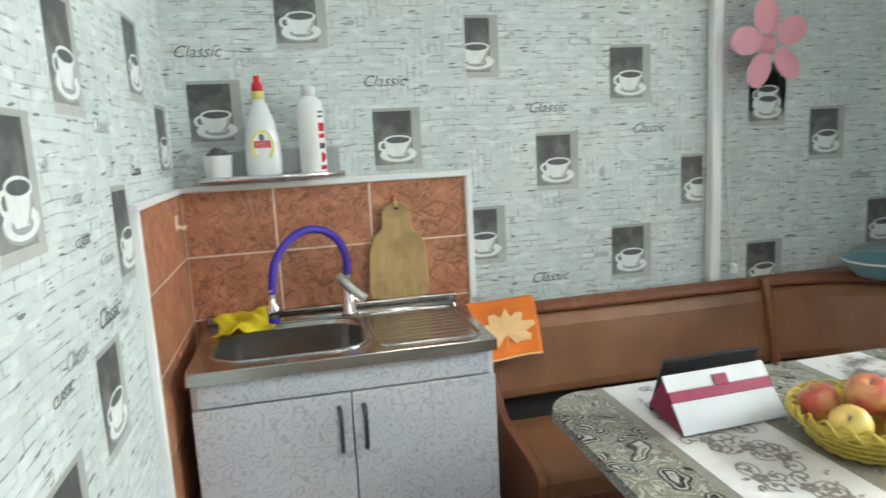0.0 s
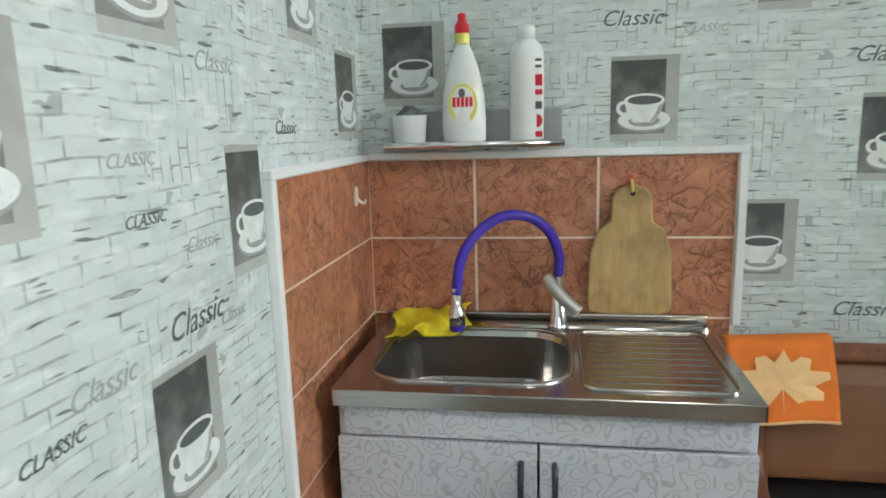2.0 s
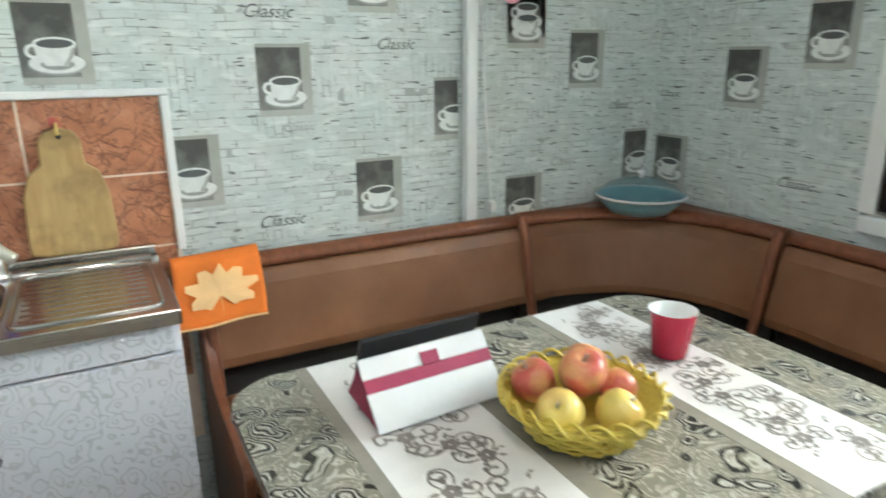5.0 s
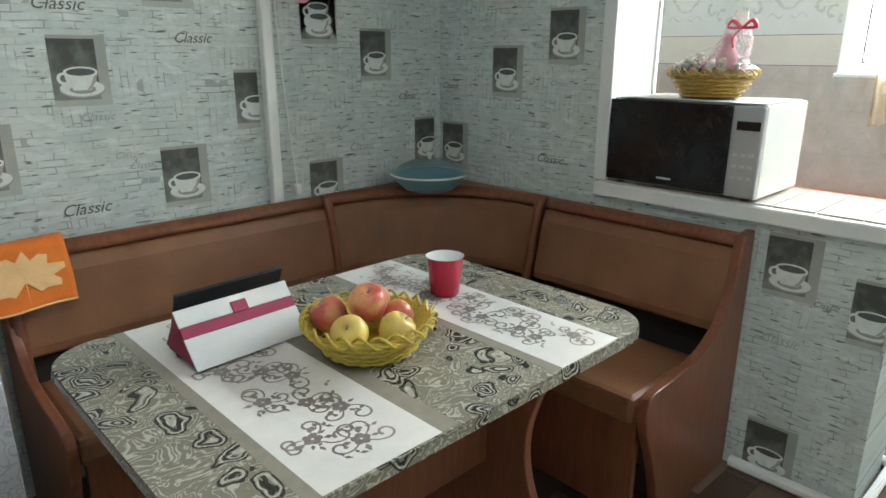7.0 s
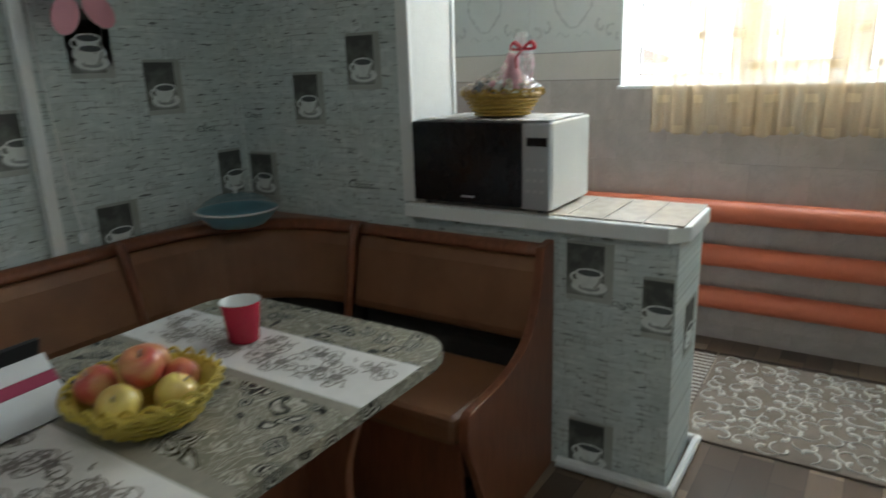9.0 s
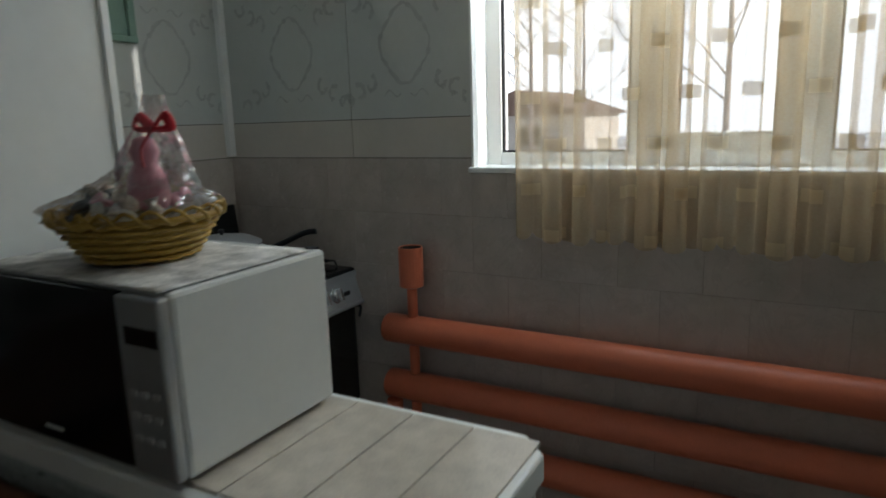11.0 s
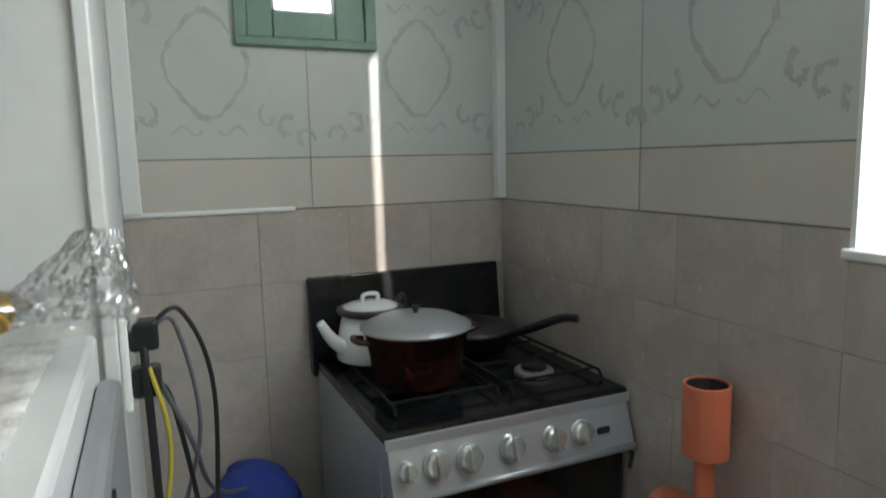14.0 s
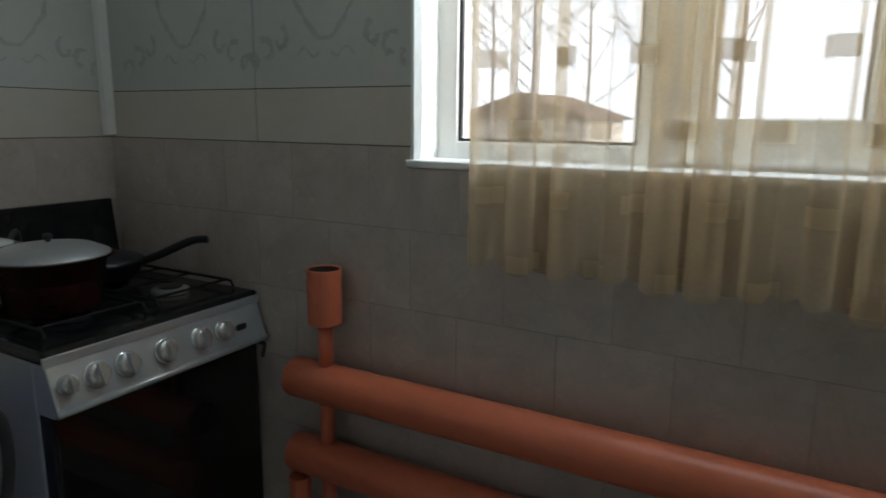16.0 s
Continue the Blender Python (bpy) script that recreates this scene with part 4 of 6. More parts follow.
part("rear_upstand", boxes((SX0, -0.026, SZ, SX1, -0.0065, SZ + 0.028)), STEEL, sink, bevel=0.006)
part("rear_ledge", tube([(SX0 + 0.11, -0.055, SZ + 0.001), (SX1 - 0.02, -0.055, SZ + 0.001)], 0.013, 12, flat=0.6), STEEL, sink, smooth=True)
part("rim_bead", tube([(x, y, SZ + 0.001) for x, y in rrect(bx0 - 0.004, by0 - 0.004, bx1 + 0.004, by1 + 0.004, 0.098, 6)], 0.005, 8, closed=True), STEEL, sink, smooth=True)
part("drainer_bead", tube([(x, y, SZ + 0.001) for x, y in rrect(0.535, -0.445, 0.82, -0.09, 0.03, 5)], 0.005, 8, closed=True), STEEL, sink, smooth=True)
for i in range(9):
    yy = -0.125 - i * 0.035
    part("drainer_rib", tube([(0.55, yy, SZ - 0.003), (0.80, yy, SZ - 0.003)], 0.0055, 8, flat=0.8), STEEL, sink, smooth=True)
part("drain", lathe([(0.03, 0), (0.03, 0.004), (0.02, 0.005)], (cxm, cym, SZ - 0.157), 20), CHROME, sink)

tap = thing("sink_mixer_tap", 0.49, -0.06, SZ, "chrome mixer tap with a bent violet silicone spout", "tap")
part("body", lathe([(0.027, 0), (0.027, 0.012), (0.021, 0.016), (0.021, 0.085), (0.017, 0.095), (0.011, 0.1), (0.011, 0.14)], (0.49, -0.06, SZ), 20), CHROME, tap, smooth=True)
part("lever", tube(curve_pts([(0.462, -0.085, SZ + 0.128), (0.478, -0.10, SZ + 0.112), (0.505, -0.115, SZ + 0.085), (0.535, -0.128, SZ + 0.06)]), 0.015, 10, flat=1.35), ALU, tap, "white-grey worn lever", smooth=True)
hose = curve_pts([(0.49, -0.06, SZ + 0.135), (0.49, -0.066, SZ + 0.185), (0.468, -0.09, SZ + 0.245), (0.42, -0.12, SZ + 0.285), (0.36, -0.155, SZ + 0.29), (0.305, -0.19, SZ + 0.255), (0.272, -0.215, SZ + 0.20), (0.262, -0.225, SZ + 0.125)], 8)
part("spout", tube(hose, 0.0125, 12), PURPLE, tap, "violet silicone hose", smooth=True)
part("nozzle", lathe([(0.019, 0), (0.020, 0.03), (0.013, 0.04), (0.011, 0.085)], (0.262, -0.225, SZ + 0.055), 18), CHROME, tap, smooth=True)
part("aerator", lathe([(0.016, -0.014), (0.018, -0.012), (0.019, 0)], (0.262, -0.225, SZ + 0.055), 18), PURPLE, tap)


def draped(name, pts, nu, nv, fn, thick):
    """A sheet of cloth from fn(u, v), with thickness."""
    bm = bmesh.new()
    vs = [[bm.verts.new(fn(i / nu, j / nv)) for i in range(nu + 1)] for j in range(nv + 1)]
    for j in range(nv):
        for i in range(nu):
            bm.faces.new((vs[j][i], vs[j][i + 1], vs[j + 1][i + 1], vs[j + 1][i]))
    bmesh.ops.recalc_face_normals(bm, faces=bm.faces[:])
    bmesh.ops.solidify(bm, geom=bm.faces[:], thickness=thick)
    return bm


def rag(u, v):
    x = 0.085 + 0.185 * u + 0.012 * math.sin(7 * v + 3)
    fold = 0.010 * math.sin(9 * u + 5 * v) + 0.006 * math.sin(21 * u - 7 * v)
    y = -0.03 - 0.15 * v + 0.03 * u * v
    z = SZ + 0.05 - 0.045 * v ** 1.5 + fold * (0.4 + v) - 0.02 * (1 - u) * (1 - v)
    return (x, y, max(z, SZ + 0.006))


ragob = tagged(finish("dish_cloth", draped("rag", None, 24, 14, rag, 0.003), YELLOW, None, smooth=True), "crumpled yellow dish cloth on the sink rim", "cloth")

# cutting board on its hook
bp = [(0.563, 0.872), (0.60, 0.866), (0.73, 0.866), (0.758, 0.874), (0.762, 0.90), (0.758, 1.02), (0.742, 1.075), (0.712, 1.098), (0.710, 1.155), (0.695, 1.178), (0.664, 1.186), (0.632, 1.178), (0.616, 1.155), (0.614, 1.098), (0.584, 1.075), (0.566, 1.02), (0.560, 0.90)]
board = thing("cutting_board", 0.66, -0.02, 0.866, "worn pale wooden cutting board hung on the tiles", "cutting board")
part("blade", prism(bp, XZ(-0.013), 0.016), BOARD, board, bevel=0.005)
part("hole", prism(arc(0.664, 1.165, 0.006, 0, 360, 12)[:-1], XZ(-0.0295), 0.001), VOID, board)
hook = thing("wall_hook", 0.662, -0.012, 1.185, "small orange adhesive wall hook above the board", "hook", "tile hooks")
part("plate", prism(rrect(0.648, 1.188, 0.676, 1.212, 0.006, 4), XZ(-0.0105), 0.004), APPLER, hook)
part("prong", tube(curve_pts([(0.662, -0.015, 1.196), (0.662, -0.033, 1.178), (0.662, -0.038, 1.172), (0.662, -0.036, 1.182)]), 0.004, 8), APPLEY, hook, smooth=True)
hook2 = thing("wall_hook", 0.012, -0.13, 1.17, "small cream adhesive wall hook on the tiles", "hook", "tile hooks")
part("plate", prism(rrect(-0.145, 1.155, -0.12, 1.20, 0.008, 4), YZL(0.0105), 0.004), GROUT, hook2)
part("prong", tube(curve_pts([(0.015, -0.132, 1.17), (0.03, -0.132, 1.16), (0.036, -0.132, 1.168)]), 0.004, 8), GROUT, hook2, smooth=True)

# wall shelf and what stands on it
shelf = thing("wall_shelf", 0.29, -0.06, 1.285, "narrow chrome wall shelf with a metal back", "shelf")
part("tray", boxes((0.085, -0.115, 1.287, 0.50, -0.022, 1.297)), CHROME, shelf, bevel=0.003)
part("front_rail", tube([(0.083, -0.117, 1.292), (0.502, -0.117, 1.292)], 0.008, 10), CHROME, shelf, smooth=True)
part("back_plate", boxes((0.10, -0.012, 1.297, 0.498, -0.006, 1.372)), GREYM, shelf, bevel=0.002)
part("bracket", boxes((0.48, -0.11, 1.297, 0.484, -0.012, 1.30), (0.10, -0.022, 1.285, 0.498, -0.006, 1.297)), CHROME, shelf)

bot = thing("dish_soap_bottle", 0.268, -0.068, 1.297, "white dish soap bottle with a round lime label", "bottle")
part("body", lathe([(0.046, 0), (0.052, 0.006), (0.053, 0.05), (0.049, 0.11), (0.038, 0.165), (0.026, 0.20), (0.018, 0.218), (0.016, 0.225)], (0.268, -0.068, 1.297), 28, sy=0.62), ENAMEL, bot, smooth=True)
part("collar", lathe([(0.0175, 0), (0.0175, 0.022)], (0.268, -0.068, 1.522), 16), LIME, bot)
part("cap", lathe([(0.017, 0), (0.017, 0.018), (0.009, 0.03), (0.010, 0.042), (0.006, 0.046)], (0.268, -0.068, 1.544), 16), REDPR, bot, smooth=True)
part("label", prism(arc(0.270, 1.385, 0.034, 0, 360, 24, 0.046)[:-1], XZ(-0.096), 0.0025), LIME, bot)
part("label_centre", prism(arc(0.270, 1.388, 0.027, 0, 360, 24, 0.036)[:-1], XZ(-0.0985), 0.001), CUPW, bot)
part("label_bar", boxes(*[(0.246 + 0.0098 * i, -0.1007, 1.378, 0.2535 + 0.0098 * i, -0.0995, 1.40) for i in range(5)]), REDPR, bot)
part("label_leaf", prism(arc(0.268, 1.409, 0.008, 0, 360, 10, 0.011)[:-1], XZ(-0.0995), 0.001), INK, bot)
bt2 = thing("cleaner_bottle", 0.415, -0.068, 1.297, "tall white cleaner bottle with red printed marks", "bottle")
part("body", lathe([(0.036, 0), (0.040, 0.005), (0.040, 0.195), (0.036, 0.212), (0.022, 0.225), (0.021, 0.228)], (0.415, -0.068, 1.297), 28, sy=0.75), ENAMEL, bt2, smooth=True)
part("cap", lathe([(0.021, 0), (0.021, 0.026), (0.018, 0.03)], (0.415, -0.068, 1.525), 20), ENAMEL, bt2, smooth=True)
for b_ in ((0.428, -0.0935, 1.305, 0.452, -0.088, 1.318), (0.432, -0.0935, 1.40, 0.452, -0.088, 1.412), (0.432, -0.0935, 1.42, 0.452, -0.088, 1.445)):
    part("label_bar", boxes(b_), REDPR, bt2)
part("label_disc", prism(arc(0.441, 1.342, 0.011, 0, 360, 16, 0.015)[:-1], XZ(-0.088), 0.004), REDPR, bt2)
for b_ in ((0.433, -0.0935, 1.368, 0.451, -0.088, 1.385), (0.434, -0.0935, 1.46, 0.45, -0.088, 1.466), (0.434, -0.0935, 1.474, 0.45, -0.088, 1.48)):
    part("label_mark", boxes(b_), INK, bt2)
jar = thing("plastic_tub", 0.135, -0.068, 1.297, "small white plastic tub with a dark scrubber inside", "tub")
part("tub", lathe([(0.034, 0), (0.038, 0.004), (0.043, 0.062), (0.045, 0.066), (0.041, 0.066), (0.036, 0.012)], (0.135, -0.068, 1.297), 24), ENAMEL, jar, smooth=True)
scr = lathe([(0.012, 0), (0.034, 0.01), (0.03, 0.03), (0.012, 0.045), (0.002, 0.048)], (0.135, -0.068, 1.340), 14)
for v in scr.verts:
    v.co += Vector([noise.noise(v.co * 60 + Vector((k * 7, 0, 0))) for k in range(3)]) * 0.012
tagged(finish("scrubber", scr, INK, None), "dark metal scrubber in the plastic tub", "scrubber")


# ---------------- bench ----------------
bench = thing("corner_bench", 1.8, -0.4, 0, "corner bench with brown leatherette and red-brown wood", "bench")
BT = 0.808


def back_profile(line, name_pad, z0, z1, lean, thick, mat_, label=""):
    """A padded back along a line of (point, inward normal)."""
    bm = bmesh.new()
    prof = [(0.0, z0), (thick * 0.8, z0 + 0.01), (thick, z0 + 0.04), (thick, z1 - 0.05), (thick * 0.75, z1 - 0.012), (0.0, z1)]
    rings = []
    for p, nrm in line:
        rings.append([bm.verts.new((p[0] + nrm[0] * (o + lean * (z1 - z) / (z1 - z0)), p[1] + nrm[1] * (o + lean * (z1 - z) / (z1 - z0)), z)) for o, z in prof])
    for a, b in zip(rings, rings[1:]):
        for i in range(len(prof)):
            j = (i + 1) % len(prof)
            bm.faces.new((a[i], a[j], b[j], b[i]))
    bm.faces.new(rings[0])
    bm.faces.new(rings[-1][::-1])
    bmesh.ops.recalc_face_normals(bm, faces=bm.faces[:])
    return bm


nst = 10
line_a = [((0.95 + (2.0 - 0.95) * i / nst, -0.045), (0, -1)) for i in range(nst + 1)]
line_c = []
for i in range(17):
    a = radians(90 - 90 * i / 16)
    p = (2.02 + 0.612 * math.cos(a) ** 0.85 if i else 2.02, -0.65 + 0.605 * math.sin(a) ** 0.85 if i < 16 else -0.65)
    line_c.append((p, (-math.cos(a), -math.sin(a))))
line_b = [((2.632, -0.67 - (1.40 - 0.67) * i / nst), (-1, 0)) for i in range(nst + 1)]
for ln in (line_a, line_c, line_b):
    part("backrest", back_profile(ln, "", 0.50, BT - 0.028, 0.06, 0.045, LEATHER), LEATHER, bench, smooth=False, bevel=0.008)
    rail_pts = [(p[0] + n[0] * 0.02, p[1] + n[1] * 0.02, BT - 0.014) for p, n in ln]
    part("top_rail", tube(rail_pts, 0.026, 10, flat=0.62), BENCHW, bench, smooth=True)
    part("back_board", back_profile([((p[0] - n[0] * 0.012, p[1] - n[1] * 0.012), n) for p, n in ln], "", 0.51, BT - 0.03, 0.05, 0.012, BENCHW), BENCHW, bench)
    # Near-black sheet: the shade of the open gap is put into its colour.
    part("gap_shade_sheet", back_profile([((p[0] - n[0] * 0.012, p[1] - n[1] * 0.012), n) for p, n in ln], "", 0.28, 0.505, 0.02, 0.03, VOID), VOID, bench, "dark sheet standing in for the shaded gap behind the seat")
# wooden ribs between the sections, leaning outwards below
for p, n in ((line_a[-1][0], (0.1, -1)), (line_c[-1][0], (-1, 0.05)), (line_a[0][0], (0, -1))):
    pts = curve_pts([(p[0] + n[0] * 0.035, p[1] + n[1] * 0.035, BT), (p[0] + n[0] * 0.06, p[1] + n[1] * 0.06, BT - 0.06), (p[0] + n[0] * 0.085, p[1] + n[1] * 0.085, BT - 0.2), (p[0] + n[0] * 0.115, p[1] + n[1] * 0.115, BT - 0.36)], 6)
    part("rib", tube(pts, 0.017, 8), BENCHW, bench, smooth=True)
# shelf behind the rounded corner
shp = [(2.02, -0.012), (2.664, -0.012), (2.664, -0.65)] + [(p[0], p[1]) for p, n in line_c[::-1]]
part("corner_shelf", prism(shp, UP(BT - 0.022), 0.02), BENCHW, bench)


def seat_pad(pts, name):
    bm = prism(pts, UP(0.365), 0.085)
    return part("seat", bm, LEATHER, bench, bevel=0.022)


seat_pad([(0.95, -0.16), (0.95, -0.56), (1.78, -0.56), (1.98, -0.66), (2.08, -0.86), (2.47, -0.80), (2.40, -0.46), (2.2, -0.24), (1.98, -0.16)], "a")
seat_pad([(2.08, -0.865), (2.08, -1.38), (2.47, -1.38), (2.47, -0.805)], "b")
for b_ in ((0.97, -0.52, 0.05, 1.80, -0.50, 0.365), (2.12, -1.37, 0.05, 2.14, -0.86, 0.365)):
    part("seat_box", boxes(b_), BENCHW, bench)
part("seat_box_panel", prism([(1.80, -0.52), (2.12, -0.86), (2.135, -0.845), (1.815, -0.505)], UP(0.05), 0.315), BENCHW, bench)
# side panel with a curved front
sp = [(2.665, 0.0), (2.21, 0.0)] + [(q.x, q.y) for q in curve_pts([(2.205, 0.02, 0), (2.19, 0.12, 0), (2.14, 0.26, 0), (2.095, 0.36, 0), (2.09, 0.43, 0), (2.12, 0.465, 0), (2.27, 0.475, 0), (2.40, 0.50, 0), (2.50, 0.56, 0), (2.555, 0.66, 0), (2.585, 0.81, 0)], 5)] + [(2.665, 0.82)]
part("side_panel", prism(sp, lambda u, v, w: (u, -1.385 - w, v), 0.03), BENCHW, bench, "red-brown curved end panel", bevel=0.004)
sp2 = [(-0.03, 0.0), (-0.44, 0.0)] + [(q.x, q.y) for q in curve_pts([(-0.45, 0.02, 0), (-0.50, 0.2, 0), (-0.565, 0.38, 0), (-0.54, 0.465, 0), (-0.25, 0.50, 0), (-0.13, 0.62, 0), (-0.09, 0.80, 0)], 5)] + [(-0.03, 0.80)]
part("side_panel", prism(sp2, lambda u, v, w: (0.925 + w, u, v), 0.025), BENCHW, bench, "red-brown curved end panel", bevel=0.004)

# pot cloth over the bench rail
def potcloth(u, v):
    x = 0.872 + 0.232 * u - 0.012 * v
    if v < 0.16:
        t = v / 0.16
        return (x, -0.055 - 0.055 * t, BT + 0.018 + 0.008 * math.sin(math.pi * t) + 0.012 * u * (1 - t))
    t = (v - 0.16) / 0.84
    return (x + 0.004 * math.sin(6 * u + 3 * t), -0.112 - 0.075 * t ** 1.1 + 0.006 * math.sin(8 * u + 2 * t), BT + 0.018 - 0.15 * t - 0.012 * (1 - u) * t)


cloth = thing("pot_holder_cloth", 0.99, -0.12, 0.65, "orange cloth with a peach maple leaf over the bench", "cloth")
part("fabric", draped("pc", None, 18, 18, potcloth, 0.004), ORANGE, cloth, smooth=True)
bm = bmesh.new()
leaf = []
for deg, r in ((90, 0.36), (84, 0.05), (62, 0.26), (46, 0.27), (32, 0.38), (18, 0.35), (6, 0.27), (-8, 0.40), (-20, 0.42), (-34, 0.29), (-50, 0.40), (-64, 0.38), (-74, 0.28), (-90, 0.43)):
    leaf.append((0.52 + r * 1.05 * math.cos(radians(deg)), 0.60 + r * 0.9 * math.sin(radians(deg))))
leaf = leaf + [(1.04 - u, v) for u, v in leaf[-2:0:-1]]
ctr = bm.verts.new(Vector(potcloth(0.52, 0.60)) + Vector((0, -0.006, 0.002)))
lv = [bm.verts.new(Vector(potcloth(min(max(u, 0.02), 0.98), min(max(v, 0.2), 0.97))) + Vector((0, -0.006, 0.002))) for u, v in leaf]
for i in range(len(lv)):
    bm.faces.new((ctr, lv[i], lv[(i + 1) % len(lv)]))
bmesh.ops.recalc_face_normals(bm, faces=bm.faces[:])
part("leaf_print", bm, PEACH, cloth)
part("hem", tube([Vector(potcloth(i / 12, 1.0)) + Vector((0, -0.002, 0)) for i in range(13)], 0.0035, 6), PEACH, cloth)

# ---------------- table ----------------
TX0, TX1, TY0, TY1, TZ = 0.885, 1.955, -1.475, -0.71, 0.75
table = thing("dining_table", 1.4, -1.1, 0, "dining table with a stone-look top and red-brown plank legs", "table")
part("tabletop", prism(rrect(TX0, TY0, TX1, TY1, 0.11, 8), UP(TZ - 0.028), 0.023), BENCHW, table, bevel=0.004)
for lx in (1.13, 1.785):
    leg = [(-0.86, 0.0), (-1.34, 0.0)] + [(q.x, q.y) for q in curve_pts([(-1.35, 0.03, 0), (-1.33, 0.12, 0), (-1.26, 0.28, 0), (-1.25, 0.42, 0), (-1.30, 0.58, 0), (-1.35, 0.722, 0)], 5)] + [(q.x, q.y) for q in curve_pts([(-0.84, 0.722, 0), (-0.90, 0.58, 0), (-0.94, 0.42, 0), (-0.93, 0.28, 0), (-0.87, 0.12, 0), (-0.85, 0.03, 0)], 5)]
    part("leg", prism(leg, lambda u, v, w, lx=lx: (lx + w, u, v), 0.028), BENCHW, table, bevel=0.004)
part("stretcher", boxes((1.158, -1.12, 0.28, 1.785, -1.095, 0.50)), BENCHW, table, bevel=0.004)
part("drawer", boxes((1.16, -1.36, 0.62, 1.783, -0.84, 0.712)), BENCHW, table, bevel=0.004)

cl = thing("tablecloth", 1.4, -1.1, TZ - 0.005, "patterned oilcloth with grey swirls and white flowered bands", "tablecloth")
part("cloth", prism(rrect(TX0 - 0.004, TY0 - 0.004, TX1 + 0.004, TY1 + 0.004, 0.114, 8), UP(TZ - 0.0045), 0.0045), CLOTH, cl)
bm = bmesh.new()
edge = rrect(TX0 - 0.006, TY0 - 0.006, TX1 + 0.006, TY1 + 0.006, 0.116, 8)
ne = len(edge)
top = [bm.verts.new((x, y, TZ - 0.002)) for x, y in edge]
bot_ = [bm.verts.new((x + 0.003 * math.sin(i * 1.9), y + 0.003 * math.sin(i * 2.3), TZ - 0.024 + 0.003 * math.sin(i * 1.3))) for i, (x, y) in enumerate(edge)]
for i in range(ne):
    j = (i + 1) % ne
    bm.faces.new((bot_[i], bot_[j], top[j], top[i]))
part("hem", bm, CLOTH, cl)


def band(x0, x1, material, lift):
    return part("printed_band", boxes((x0, TY0 + 0.001, TZ, x1, TY1 - 0.001, TZ + lift)), material, cl)


band(1.022, 1.045, TAUPE, 0.0006)
band(1.045, 1.275, RUNNER, 0.0008)
band(1.275, 1.315, TAUPE, 0.0006)
band(1.572, 1.60, TAUPE, 0.0006)
band(1.60, 1.80, RUNNER, 0.0008)


def vine(bm, x0, x1, y0, y1, seed):
    """Flowering scrolls on a white band, every stroke on its own height."""
    rnd = random.Random(seed)
    place = UP(TZ)
    lift = itertools.count()

    def shape(pts):
        flat(bm, pts, place, 0.0011 + 0.000002 * next(lift), 0)

    def stroke(pts, w0, w1):
        n = len(pts) - 1
        left, right = [], []
        for i, p in enumerate(pts):
            q = pts[min(i + 1, n)]
            o = pts[max(i - 1, 0)]
            d = Vector((q[0] - o[0], q[1] - o[1]))
            d = Vector((-d.y, d.x)).normalized() * (w0 + (w1 - w0) * i / n)
            left.append((p[0] + d.x, p[1] + d.y))
            right.append((p[0] - d.x, p[1] - d.y))
        for i in range(n):
            flat(bm, [right[i], right[i + 1], left[i + 1], left[i]], place, 0.0011 + 0.000002 * next(lift), 0)

    def curl(px, py, ang, size, turn):
        pts, x, y = [(px, py)], px, py
        for k in range(13):
            ang += turn * (0.10 + 0.055 * k)
            x += math.cos(ang) * size * 0.16
            y += math.sin(ang) * size * 0.16
            pts.append((min(max(x, x0), x1), y))
        stroke(pts, 0.0016, 0.0028)
        shape(arc(pts[-1][0], pts[-1][1], 0.0042, 0, 360, 8)[:-1])

    def leaf(px, py, ang, ln):
        c, q = math.cos(ang), math.sin(ang)
        shape([(px + c * a - q * b, py + q * a + c * b) for a, b in ((0, 0), (ln * 0.4, -ln * 0.26), (ln, 0), (ln * 0.4, ln * 0.26))])

    cx, w = (x0 + x1) / 2, (x1 - x0) / 2
    n = int((y1 - y0) / 0.05)
    for i in range(n):
        py = y0 + (i + 0.5) * (y1 - y0) / n
        px = cx + 0.55 * w * math.sin(2.1 * i + seed)
        for k in range(5):
            a = k * 2 * math.pi / 5 + i
            shape(arc(px + 0.0095 * math.cos(a), py + 0.0095 * math.sin(a), 0.0078, 0, 360, 9)[:-1])
        for k in range(4):
            a = k * math.pi / 2 + rnd.uniform(0.2, 1.2)
            curl(px + 0.016 * math.cos(a), py + 0.016 * math.sin(a), a, rnd.uniform(0.034, 0.05), rnd.choice((-1, 1)))
            leaf(px + 0.017 * math.cos(a + 0.7), py + 0.017 * math.sin(a + 0.7), a + 0.7, rnd.uniform(0.014, 0.022))
        for k in range(4):
            a = rnd.uniform(0, 6.28)
            bx_, by_ = cx + rnd.uniform(-0.8, 0.8) * w, py + rnd.uniform(-0.03, 0.03)
            leaf(bx_, by_, a, 0.016)
            leaf(bx_, by_, a + 2.1, 0.013)


bm = bmesh.new()
vine(bm, 1.065, 1.258, TY0 + 0.05, TY1 - 0.04, 3)
vine(bm, 1.625, 1.78, TY0 + 0.05, TY1 - 0.04, 8)
tagged(part("flower_print", bm, FLOWER, cl), kind="stuff")

# tablet in a folded cover
TO = Matrix.Translation((1.20, -0.98, TZ + 0.0015)) @ Matrix.Rotation(radians(3), 4, "Z")
tab = thing("tablet_case", 1.19, -0.98, TZ + 0.0015, "tablet standing in a grey and maroon folding cover", "tablet")


